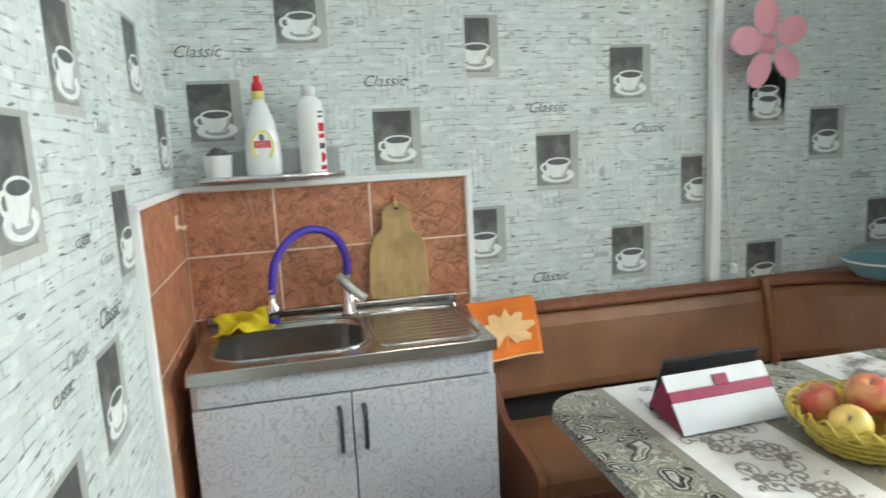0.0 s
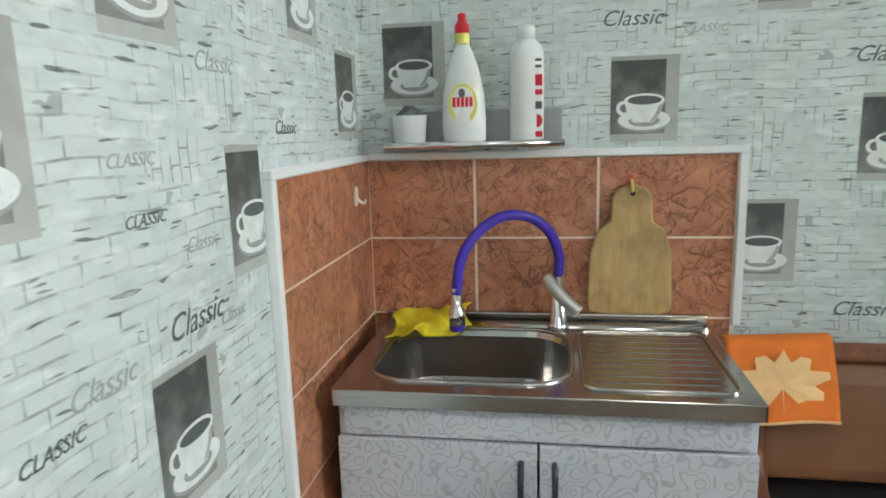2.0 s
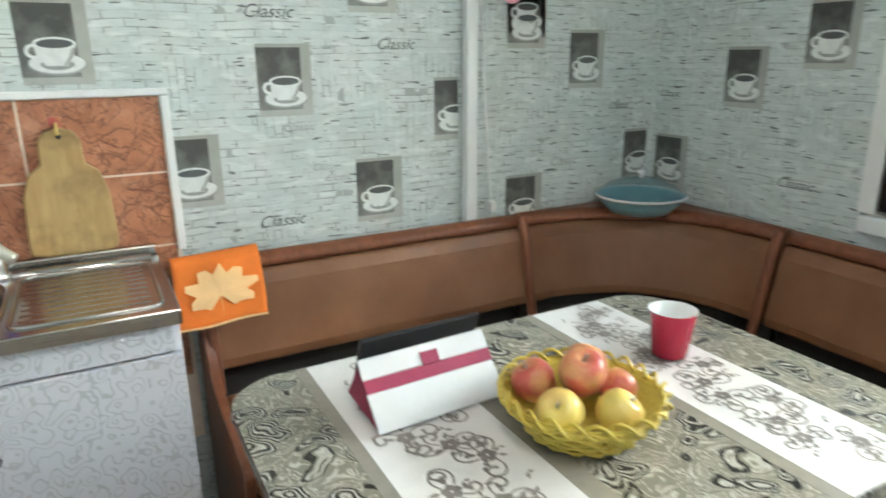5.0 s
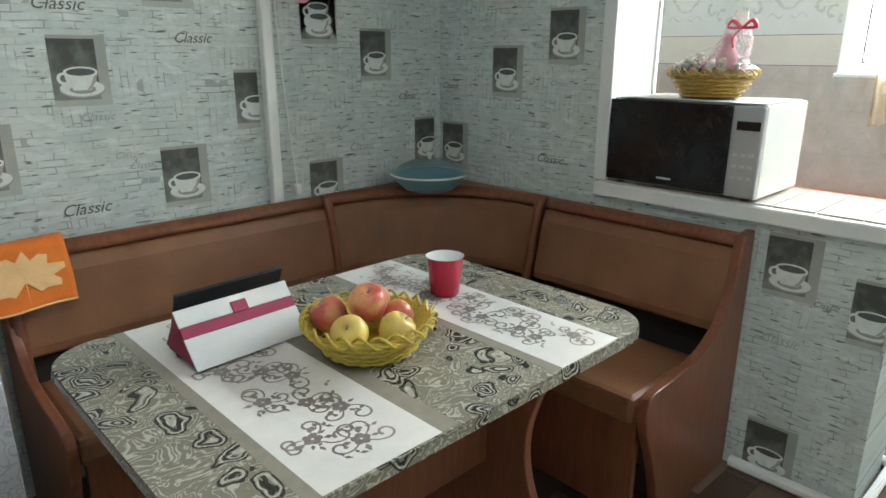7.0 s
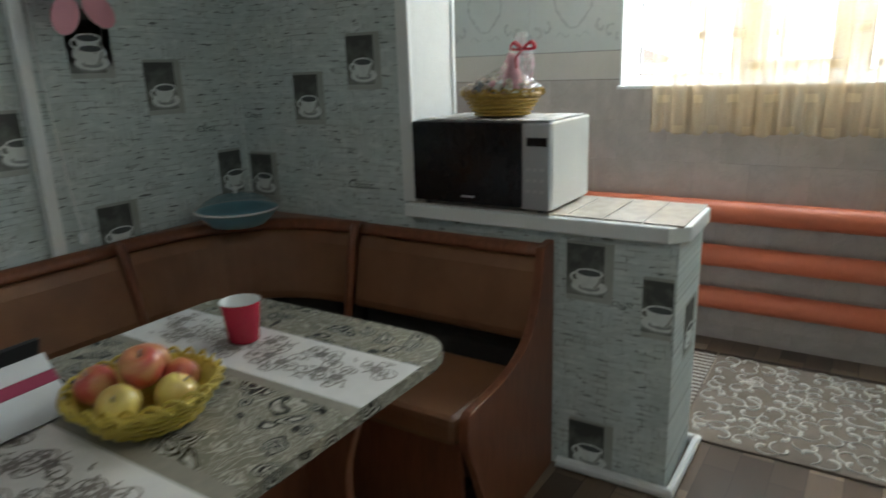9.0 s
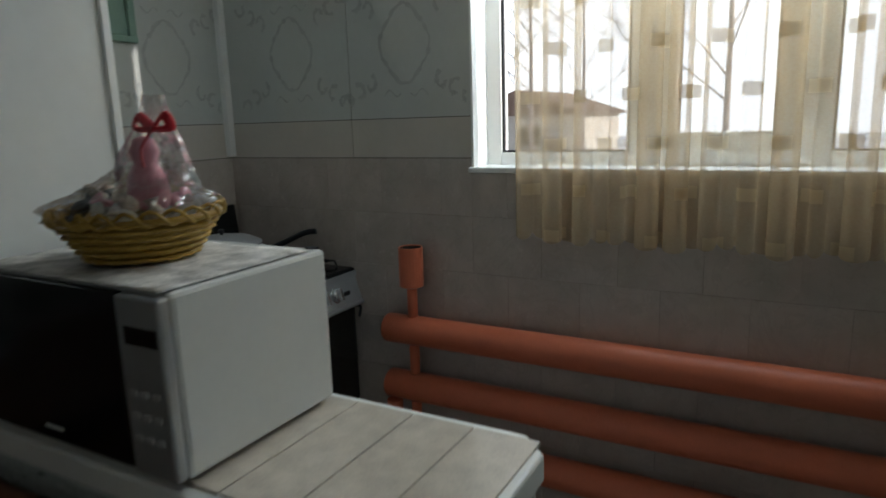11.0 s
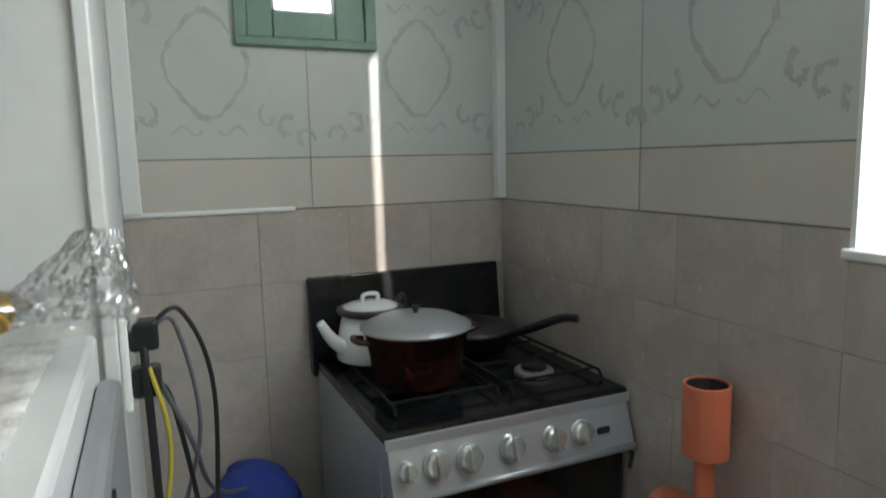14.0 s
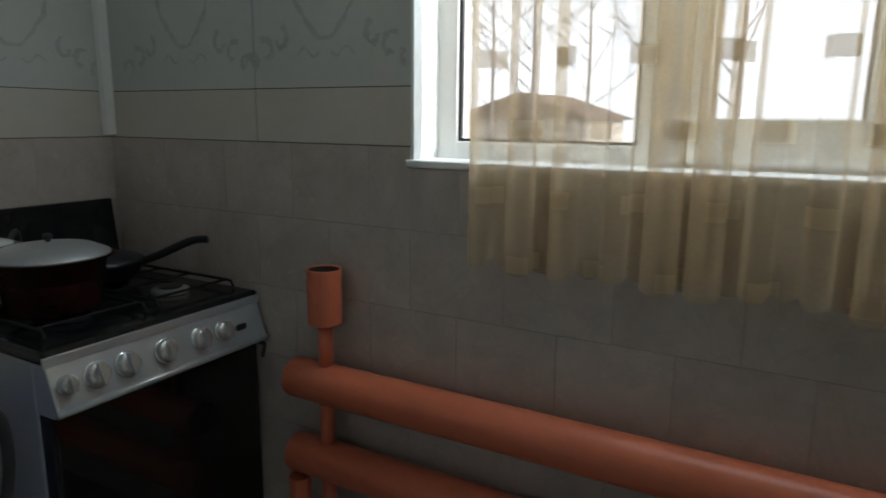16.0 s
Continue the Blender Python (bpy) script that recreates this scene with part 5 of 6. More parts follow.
def slab(u0, u1, a, b, th):
    """A plate across u from profile point a to b (y, z)."""
    bm = bmesh.new()
    d = Vector((b[0] - a[0], b[1] - a[1])).normalized()
    n = Vector((-d.y, d.x)) * th
    quad = [(a[0], a[1]), (b[0], b[1]), (b[0] + n.x, b[1] + n.y), (a[0] + n.x, a[1] + n.y)]
    prism(quad, lambda y, z, w: TO @ Vector((u0 + (u1 - u0) * w, y, z)), 1.0, bm)
    return bm


part("cover_lower", slab(-0.127, 0.127, (-0.028, 0.004), (0.016, 0.056), 0.004), PALECASE, tab, "pale grey cover flap", bevel=0.0015)
part("cover_band", slab(-0.127, 0.127, (0.0155, 0.056), (0.030, 0.075), 0.0045), MAROON, tab, "maroon stripe", bevel=0.001)
part("cover_upper", slab(-0.127, 0.127, (0.030, 0.075), (0.052, 0.104), 0.004), PALECASE, tab, bevel=0.0015)
part("tab_loop", slab(-0.012, 0.022, (0.028, 0.075), (0.042, 0.094), 0.006), MAROON, tab)
part("tablet", slab(-0.112, 0.132, (0.120, 0.004), (0.070, 0.133), 0.009), BLACKP, tab, "black tablet", bevel=0.002)
part("side_flap", prism([(-0.026, 0.002), (0.052, 0.100), (0.105, 0.02)], lambda y, z, w: TO @ Vector((-0.122 + w, y, z)), 0.004), MAROON, tab)


# wicker basket
def basket(name, c, r0, r1, h, material, label, weave=5):
    e = thing(name, *c, label, "basket")
    bm = lathe([(0.002, 0.002), (r0, 0.002), (r1, h), (r1 - 0.004, h), (r0 - 0.004, 0.008), (0.002, 0.008)], c, 36)
    part("shell", bm, material, e, smooth=True)
    bm = bmesh.new()
    for k in range(weave):
        t = (k + 0.5) / weave
        rr, z = r0 + (r1 - r0) * t + 0.002, h * t
        tube([(c[0] + (rr + 0.003 * math.sin(18 * a + k * math.pi)) * math.cos(a), c[1] + (rr + 0.003 * math.sin(18 * a + k * math.pi)) * math.sin(a), c[2] + z) for a in [i * 2 * math.pi / 90 for i in range(90)]], h / weave * 0.34, 6, bm, closed=True)
    part("weave", bm, material, e, smooth=True)
    for s in (0, 1):
        pts = [(c[0] + (r1 + 0.007 * math.sin(12 * a + s * math.pi)) * math.cos(a), c[1] + (r1 + 0.007 * math.sin(12 * a + s * math.pi)) * math.sin(a), c[2] + h + 0.012 * math.cos(12 * a + s * math.pi)) for a in [i * 2 * math.pi / 96 for i in range(96)]]
        part("rim_braid", tube(pts, 0.0032, 6, closed=True), material, e, smooth=True)
    return e


BK = (1.385, -1.145, TZ + 0.0015)
basket("fruit_basket", BK, 0.085, 0.132, 0.068, WICKER, "round yellow wicker basket full of apples")


def apple(c, r, material, tilt, label):
    e = thing("apple", c[0], c[1], c[2] - r, label, "apple", "apples in the basket")
    M = Matrix.Translation(c) @ Matrix.Rotation(tilt[0], 4, "X") @ Matrix.Rotation(tilt[1], 4, "Y")
    prof = [(0.001, -0.80), (0.2, -0.88), (0.45, -0.85), (0.8, -0.55), (1.0, 0.0), (0.95, 0.4), (0.75, 0.75), (0.45, 0.9), (0.2, 0.82), (0.05, 0.66), (0.001, 0.62)]
    bm = lathe([(a * r, b * r) for a, b in prof], (0, 0, 0), 22)
    bm.transform(M)
    part("fruit", bm, material, e, smooth=True)
    bm = tube([(0, 0, r * 0.62), (0.002, 0, r * 0.85), (0.006, 0, r * 1.02)], 0.0018, 6)
    bm.transform(M)
    part("stem", bm, BARK, e)


bx, by, bz = BK
apple((bx - 0.072, by - 0.032, bz + 0.062), 0.038, APPLEY, (0.5, -0.6), "yellow apple in the wicker basket")
apple((bx + 0.012, by - 0.072, bz + 0.058), 0.037, APPLEY, (0.4, 0.5), "yellow apple in the wicker basket")
apple((bx - 0.004, by - 0.002, bz + 0.100), 0.040, APPLER, (0.3, -0.2), "red-yellow apple on top of the basket")
apple((bx - 0.055, by + 0.06, bz + 0.07), 0.038, APPLER, (-0.3, -0.5), "red apple in the wicker basket")
apple((bx + 0.045, by + 0.05, bz + 0.078), 0.039, APPLER, (-0.3, 0.6), "red apple in the wicker basket")
apple((bx + 0.076, by + 0.0, bz + 0.050), 0.034, APPLER, (0.1, 0.9), "small red apple at the basket rim")

mug = thing("red_cup", 1.722, -1.02, TZ + 0.001, "crimson cup with a white inside on the table", "cup")
mc = (1.722, -1.02, TZ + 0.001)
part("cup", lathe([(0.032, 0), (0.036, 0.003), (0.046, 0.095), (0.048, 0.1)], mc, 28, caps=(True, False)), REDCUP, mug, smooth=True)
part("lining", lathe([(0.0485, 0.1), (0.0445, 0.1), (0.034, 0.008), (0.002, 0.008)], mc, 28, caps=(False, True)), ENAMEL, mug, "white glazed inside", smooth=True)
part("handle", tube(curve_pts([(mc[0] + 0.030, mc[1] + 0.032, mc[2] + 0.078), (mc[0] + 0.05, mc[1] + 0.052, mc[2] + 0.07), (mc[0] + 0.05, mc[1] + 0.052, mc[2] + 0.035), (mc[0] + 0.026, mc[1] + 0.028, mc[2] + 0.025)]), 0.005, 8), REDCUP, mug, smooth=True)

# blue bowl with a clear cover
bc = (2.412, -0.222, BT - 0.001)
bowl = thing("plastic_bowl", *bc, "light blue plastic bowl with a clear dome lid", "bowl")
part("bowl", lathe([(0.085, 0), (0.10, 0.004), (0.135, 0.038), (0.148, 0.058), (0.158, 0.062), (0.150, 0.066), (0.138, 0.055), (0.095, 0.012), (0.002, 0.012)], bc, 36), BLUEBOWL, bowl, smooth=True)
part("rim", tube([(bc[0] + 0.155 * math.cos(a), bc[1] + 0.155 * math.sin(a), bc[2] + 0.064) for a in [i * 2 * math.pi / 40 for i in range(40)]], 0.005, 6, closed=True), ENAMEL, bowl, "white rim", smooth=True)
part("lid", lathe([(0.148, 0.068), (0.12, 0.095), (0.07, 0.118), (0.02, 0.124), (0.002, 0.124)], bc, 32, caps=(False, True)), CLEARL, bowl, "clear dome lid", smooth=True)
part("knob", lathe([(0.008, 0.124), (0.008, 0.134), (0.014, 0.138), (0.014, 0.148), (0.004, 0.151)], bc, 16), ENAMEL, bowl, smooth=True)

# riser pipe and pull switch on the sink wall
pipe = thing("riser_pipe", 1.83, -0.035, BT, "white plastic cable trunking up the papered wall", "pipe")
part("tube", boxes((1.812, -0.042, 0.0, 1.852, -0.003, H)), WHITE, pipe, bevel=0.006)
cord = thing("hanging_cord", 1.925, -0.02, 0.82, "thin white cord with a small plug", "cord")
part("cord", tube(curve_pts([(1.875, -0.01, 1.9), (1.88, -0.012, 1.5), (1.905, -0.012, 1.1), (1.925, -0.014, 0.86)]), 0.003, 6), WHITE, cord)
part("plug", boxes((1.915, -0.028, 0.825, 1.937, -0.003, 0.862)), WHITE, cord, bevel=0.004)

# pink fan
fanc = Vector((1.98, -0.10, 1.64))
fan = thing("pink_fan", 1.98, -0.1, 1.64, "small pink five-bladed plastic fan on the wall", "fan")
part("hub", lathe([(0.001, -0.03), (0.022, -0.028), (0.028, 0), (0.022, 0.028), (0.001, 0.03)], fanc, 18), PINK, fan, smooth=True)
part("arm", tube([(1.98, -0.10, 1.64), (1.98, -0.003, 1.66)], 0.012, 8), PINK, fan)
for k in range(5):
    a = radians(100 + 72 * k)
    pts = []
    for q in arc(0.095, 0, 0.062, 0, 360, 18, 0.046)[:-1]:
        pts.append((q[0] * math.cos(a) - q[1] * math.sin(a), q[0] * math.sin(a) + q[1] * math.cos(a)))
    part("blade", prism(pts, lambda u, v, w, k=k: (fanc.x + u, fanc.y - 0.012 - w - 0.12 * (u * math.sin(radians(100 + 72 * k)) - v * math.cos(radians(100 + 72 * k))), fanc.z + v), 0.004), PINK, fan, bevel=0.0015)

# ---------------- microwave and its basket ----------------
MX0, MX1, MY0, MY1, MZ0, MZ1 = 2.645, 3.002, -1.402, -0.886, 0.909, 1.192
mw = thing("microwave_oven", 2.78, -1.15, 0.9, "white microwave with a black glass door on the half wall", "microwave")
part("body", boxes((MX0 + 0.022, MY0, MZ0, MX1, MY1, MZ1)), ENAMEL, mw, bevel=0.008)
part("door", boxes((MX0 + 0.004, -1.305, MZ0 + 0.006, MX0 + 0.021, MY1, MZ1 - 0.004)), BLACKG, mw, "glossy black glass door", bevel=0.004)
cp = part("control_panel", boxes((MX0, MY0, MZ0 + 0.004, MX0 + 0.021, -1.308, MZ1 - 0.004)), SILVER, mw, "silver control panel", bevel=0.005)
part("display", boxes((MX0 - 0.0015, -1.395, MZ1 - 0.075, MX0 + 0.001, -1.325, MZ1 - 0.048)), BLACKG, cp)
for r_ in range(3):
    for c_ in range(3):
        part("button", boxes((MX0 - 0.001, -1.385 + c_ * 0.024, MZ0 + 0.06 + r_ * 0.035, MX0 + 0.001, -1.371 + c_ * 0.024, MZ0 + 0.069 + r_ * 0.035)), PALECASE, cp)
part("badge", boxes((MX0 + 0.0025, -1.13, MZ0 + 0.028, MX0 + 0.0045, -1.08, MZ0 + 0.034)), PALECASE, mw)
for fx in (MX0 + 0.04, MX1 - 0.04):
    for fy in (MY0 + 0.04, MY1 - 0.04):
        part("foot", lathe([(0.014, 0), (0.014, 0.01)], (fx, fy, 0.9), 12), BLACKP, mw)
part("rear_housing", prism([(-1.36, 0.93), (-0.95, 0.93), (-0.95, 1.15), (-1.36, 1.15)], lambda u, v, w: (MX1 + w, u, v), 0.028), GREYM, mw, "grey sheet metal rear", bevel=0.01)
part("rear_vent", boxes(*[(MX1 + 0.028, -1.34 + 0.012 * i, 1.04, MX1 + 0.031, -1.334 + 0.012 * i, 1.13) for i in range(10)]), VOID, mw)
part("rear_cover", lathe([(0.055, 0), (0.052, 0.018), (0.02, 0.024)], (0, 0, 0), 20), GREYM, mw).matrix_local = mw.matrix_world.inverted() @ (Matrix.Translation((MX1 + 0.028, -1.28, 0.985)) @ Matrix.Rotation(radians(90), 4, "Y"))
part("power_cord", tube(curve_pts([(MX1 + 0.03, -1.33, 1.10), (MX1 + 0.06, -1.34, 1.06), (MX1 + 0.065, -1.32, 0.97), (MX1 + 0.07, -1.22, 0.88), (XP1 + 0.05, -1.0, 0.75), (XP1 + 0.05, -0.86, 0.86), (XP1 + 0.045, -0.82, 1.15)]), 0.006, 8), CABLE, mw, smooth=True)
part("handle", boxes((MX1 - 0.012, -1.385, 1.10, MX1 + 0.004, -1.365, 1.195)), BLACKP, mw)


def doily(u, v):
    x, y = MX0 + 0.012 + (MX1 - MX0 - 0.05) * v, MY0 + 0.01 + (MY1 - MY0 - 0.04) * u
    return (x, y, MZ1 + 0.004 + 0.0015 * math.sin(30 * u) * math.sin(22 * v) + (0.008 * max(0, v - 0.85) * math.sin(14 * u)))


tagged(finish("napkin", draped("d", None, 30, 20, doily, 0.002), DOILY, None, smooth=True), "white patterned napkin lying on the microwave", "napkin")
BG = (2.815, -1.155, MZ1 + 0.007)
basket("gift_basket", BG, 0.085, 0.135, 0.078, WICKER2, "golden wicker gift basket with sweets in clear film", 6)
rnd = random.Random(5)
for k in range(26):
    a, rr = rnd.uniform(0, 6.28), rnd.uniform(0, 0.105)
    c = Vector((BG[0] + rr * math.cos(a), BG[1] + rr * math.sin(a), BG[2] + 0.075 + rnd.uniform(0, 0.03)))
    bm = lathe([(0.004, -0.026), (0.013, -0.028), (0.006, -0.018), (0.013, -0.008), (0.013, 0.008), (0.006, 0.018), (0.013, 0.028), (0.004, 0.026)], (0, 0, 0), 10)
    bm.transform(Matrix.Translation(c) @ Euler((rnd.uniform(0, 3), rnd.uniform(0, 3), 0)).to_matrix().to_4x4())
    tagged(finish("sweet", bm, rnd.choice((CANDY, ENAMEL, PINK, ENAMEL, CANDY, DARKM)), None, smooth=True), "wrapped sweet in the gift basket", "sweet", "sweets in the basket")
toy = lathe([(0.028, 0), (0.034, 0.02), (0.03, 0.055), (0.018, 0.075), (0.024, 0.095), (0.016, 0.115), (0.004, 0.12)], (BG[0] - 0.01, BG[1] - 0.045, BG[2] + 0.085), 18)
tagged(finish("pink_figure", toy, PINK, None, smooth=True), "pink soft figure standing in the gift basket", "figure")


def filmy(c, r, h, seed, n=24, tip=(0, 0)):
    bm = bmesh.new()
    rings = []
    for j in range(n + 1):
        t = j / n
        rr = r * (1 - 0.78 * max(0, (t - 0.25) / 0.75)) * (1.0 if t < 0.85 else 1.0 + 2.0 * (t - 0.85))
        ring = []
        for i in range(76):
            a = i * 2 * math.pi / 76
            w = 1 + 0.22 * noise.noise(Vector((math.cos(a) * 2.3 + seed, math.sin(a) * 2.3, t * 3)))
            w += 0.10 * noise.noise(Vector((math.cos(a) * 9 + seed, math.sin(a) * 9, t * 11)))
            w += 0.07 * abs(noise.noise(Vector((math.cos(a) * 16 + seed, math.sin(a) * 16, t * 19)))) + 0.04 * noise.noise(Vector((math.cos(a) * 34, math.sin(a) * 34 + seed, t * 37)))
            ring.append(bm.verts.new((c[0] + rr * w * math.cos(a) + tip[0] * t, c[1] + rr * w * math.sin(a) + tip[1] * t, c[2] + h * t)))
        rings.append(ring)
    for a, b in zip(rings, rings[1:]):
        for i in range(76):
            j = (i + 1) % 76
            bm.faces.new((a[i], a[j], b[j], b[i]))
    return bm


wrap = thing("film_wrap", BG[0], BG[1], BG[2] + 0.07, "crinkled clear film round the gift basket", "wrapping")
part("film", filmy((BG[0], BG[1] + 0.01, BG[2] + 0.07), 0.135, 0.085, 3.1, tip=(0, -0.03)), CLEARP, wrap)
part("film_gather", filmy((BG[0] - 0.005, BG[1] - 0.055, BG[2] + 0.12), 0.055, 0.15, 5.7, tip=(0, -0.02)), CLEARP, wrap)
part("film_tail", filmy((BG[0] + 0.16, BG[1] + 0.12, BG[2] + 0.03), 0.075, 0.11, 8.4, tip=(0.05, 0.02)), CLEARP, wrap)
bow = [(BG[0] - 0.02, BG[1] - 0.085, BG[2] + 0.215)]
bm = bmesh.new()
for s in (-1, 1):
    tube(curve_pts([bow[0], (bow[0][0], bow[0][1] + s * 0.03, bow[0][2] + 0.022), (bow[0][0], bow[0][1] + s * 0.042, bow[0][2] + 0.002), bow[0]]), 0.008, 6, bm, flat=0.4)
tube(curve_pts([bow[0], (bow[0][0] - 0.01, bow[0][1] + 0.02, bow[0][2] - 0.03), (bow[0][0] - 0.012, bow[0][1] + 0.015, bow[0][2] - 0.06)]), 0.006, 6, bm, flat=0.4)
part("bow", bm, REDPR, wrap, "red ribbon bow")

# sockets and cables behind the partition
sock = thing("wall_sockets", XP1 + 0.02, -0.79, 1.15, "black and white plug sockets with cables on the jamb", "socket")
part("plate", boxes((XP1 + 0.0145, -0.835, 1.06, XP1 + 0.026, -0.765, 1.21)), WHITE, sock, bevel=0.004)
for sz in (1.165, 1.095):
    part("plug", boxes((XP1 + 0.026, -0.825, sz - 0.022, XP1 + 0.066, -0.785, sz + 0.022)), BLACKP, sock, bevel=0.006)
for ctrl, r_, mt in (([(XP1 + 0.06, -0.80, 1.18), (XP1 + 0.10, -0.79, 1.19), (XP1 + 0.14, -0.77, 1.05), (XP1 + 0.13, -0.75, 0.7), (XP1 + 0.16, -0.70, 0.25), (XP1 + 0.15, -0.6, 0.02)], 0.0038, CABLE),
                     ([(XP1 + 0.06, -0.80, 1.175), (XP1 + 0.09, -0.79, 1.17), (XP1 + 0.115, -0.78, 1.0), (XP1 + 0.07, -0.76, 0.8), (XP1 + 0.05, -0.78, 0.5), (XP1 + 0.04, -0.8, 0.1)], 0.0034, CABLEG),
                     ([(XP1 + 0.06, -0.81, 1.095), (XP1 + 0.10, -0.79, 0.99), (XP1 + 0.125, -0.70, 0.87), (XP1 + 0.17, -0.5, 0.745), (XP1 + 0.235, -0.33, 0.66)], 0.0042, CABLEG),
                     ([(XP1 + 0.05, -0.825, 1.12), (XP1 + 0.07, -0.84, 1.0), (XP1 + 0.045, -0.86, 0.8), (XP1 + 0.04, -0.88, 0.4), (XP1 + 0.04, -0.88, 0.02)], 0.0036, CABLEY),
                     ([(XP1 + 0.06, -0.80, 1.09), (XP1 + 0.08, -0.79, 1.04), (XP1 + 0.11, -0.77, 0.8), (XP1 + 0.12, -0.75, 0.4), (XP1 + 0.1, -0.72, 0.02)], 0.0038, CABLE)):
    part("cable", tube(curve_pts(ctrl), r_, 8), mt, sock, smooth=True)

# blue bag beside the stove
bm = lathe([(0.12, 0), (0.145, 0.02), (0.15, 0.2), (0.135, 0.4), (0.12, 0.55), (0.10, 0.64), (0.055, 0.69), (0.002, 0.695)], (3.245, -0.30, 0.0), 36)
bmesh.ops.subdivide_edges(bm, edges=bm.edges[:], cuts=3, use_grid_fill=True)
for v in bm.verts:
    d = noise.noise(v.co * 7) * 0.034 + noise.noise(v.co * 17) * 0.020 + noise.noise(v.co * 41) * 0.006
    dv = Vector((v.co.x - 3.245, v.co.y + 0.30, 0))
    if dv.length > 0.01:
        v.co += dv.normalized() * d
    if v.co.z > 0.3:
        v.co.z += noise.noise(v.co * 11) * 0.025
bag = thing("blue_bag", 3.245, -0.30, 0, "full dark blue fabric bag standing beside the stove", "bag")
part("sack", bm, BLUEBAG, bag, smooth=True)
part("drawstring", tube([(3.245 + 0.116 * math.cos(a), -0.30 + 0.116 * math.sin(a), 0.605 + 0.008 * math.sin(5 * a)) for a in [i * 2 * math.pi / 30 for i in range(30)]], 0.006, 6, closed=True), BLUEBAG, bag)

# ---------------- stove ----------------
VX0, VX1, VY0, VY1, VZ = 3.473, 4.073, -0.637, -0.072, 0.868
stove = thing("gas_stove", 3.787, -0.33, 0, "silver gas stove with a black top and oven glass", "stove")
part("body", boxes((VX0, VY0 + 0.03, 0.06, VX1, VY1, VZ - 0.03)), SILVER, stove, bevel=0.004)
part("hob", boxes((VX0 - 0.004, VY0 - 0.015, VZ - 0.03, VX1 + 0.004, VY1, VZ)), BLACKG, stove, "black enamel hob", bevel=0.008)
part("hob_edge", boxes((VX0 - 0.005, VY0 - 0.02, VZ - 0.034, VX1 + 0.005, VY0 - 0.014, VZ - 0.012)), SILVER, stove, bevel=0.002)
part("backguard", prism([(VY1 + 0.03, VZ - 0.05), (VY1 - 0.012, VZ - 0.05), (VY1 - 0.012, VZ + 0.05), (VY1 + 0.008, 1.093), (VY1 + 0.03, 1.093)], lambda u, v, w: (VX0 - 0.014 + w, u, v), VX1 - VX0 - 0.008), BLACKG, stove, "black upright splash guard", bevel=0.004)
cpn = part("control_panel", prism([(VY0 + 0.03, VZ - 0.03), (VY0 - 0.016, VZ - 0.03), (VY0 - 0.05, VZ - 0.135), (VY0 - 0.03, VZ - 0.145), (VY0 + 0.03, VZ - 0.145)], lambda u, v, w: (VX0 + w, u, v), VX1 - VX0), SILVER, stove, "brushed silver front panel", bevel=0.003)
part("panel_lip", tube([(VX0, VY0 - 0.046, VZ - 0.132), (VX1, VY0 - 0.046, VZ - 0.132)], 0.009, 8), SILVER, stove, smooth=True)
pn = Vector((0, -0.105, 0.034)).normalized()
for kx, kr in ((3.506, 0.020), (3.573, 0.028), (3.647, 0.028), (3.750, 0.028), (3.856, 0.027), (3.930, 0.026)):
    bm = lathe([(kr * 1.12, 0), (kr * 1.12, 0.004), (kr, 0.006), (kr * 0.92, 0.018), (kr * 0.7, 0.022), (0.001, 0.022)], (0, 0, 0), 22)
    boxes((-kr * 0.22, -kr * 0.9, 0.01, kr * 0.22, kr * 0.9, 0.032), bm=bm)
    M = Matrix.Translation((kx, VY0 - 0.032, VZ - 0.078)) @ pn.to_track_quat("Z", "Y").to_matrix().to_4x4()
    bm.transform(M)
    part("knob", bm, KNOB, cpn, "silver control knob", smooth=False, bevel=0.001)
part("display_button", prism(rrect(3.972, 0.778, 4.005, 0.794, 0.004, 3), XZ(VY0 - 0.036), 0.004), BLACKP, cpn)
dr = part("oven_door", boxes((VX0 + 0.012, VY0 - 0.012, 0.20, VX1 - 0.012, VY0 + 0.03, VZ - 0.16)), OVENGL, stove, "black mirror-glass oven door", bevel=0.004)
for b_ in ((VX0 + 0.004, VY0 - 0.008, 0.18, VX0 + 0.012, VY0 + 0.03, VZ - 0.15), (VX1 - 0.012, VY0 - 0.008, 0.18, VX1 - 0.004, VY0 + 0.03, VZ - 0.15)):
    part("oven_frame", boxes(b_), BLACKP, stove)
part("hinge_arm", tube(curve_pts([(VX1 - 0.01, VY0 - 0.02, VZ - 0.15), (VX1 + 0.006, VY0 - 0.03, VZ - 0.16), (VX1 + 0.008, VY0 - 0.02, VZ - 0.20)]), 0.006, 8), DARKM, stove)
part("drawer", boxes((VX0 + 0.008, VY0 - 0.004, 0.07, VX1 - 0.008, VY0 + 0.03, 0.176)), SILVER, stove, bevel=0.003)
for fx in (VX0 + 0.05, VX1 - 0.05):
    for fy in (VY0 + 0.09, VY1 - 0.06):
        part("foot", lathe([(0.02, 0), (0.016, 0.06)], (fx, fy, 0), 12), BLACKP, stove)
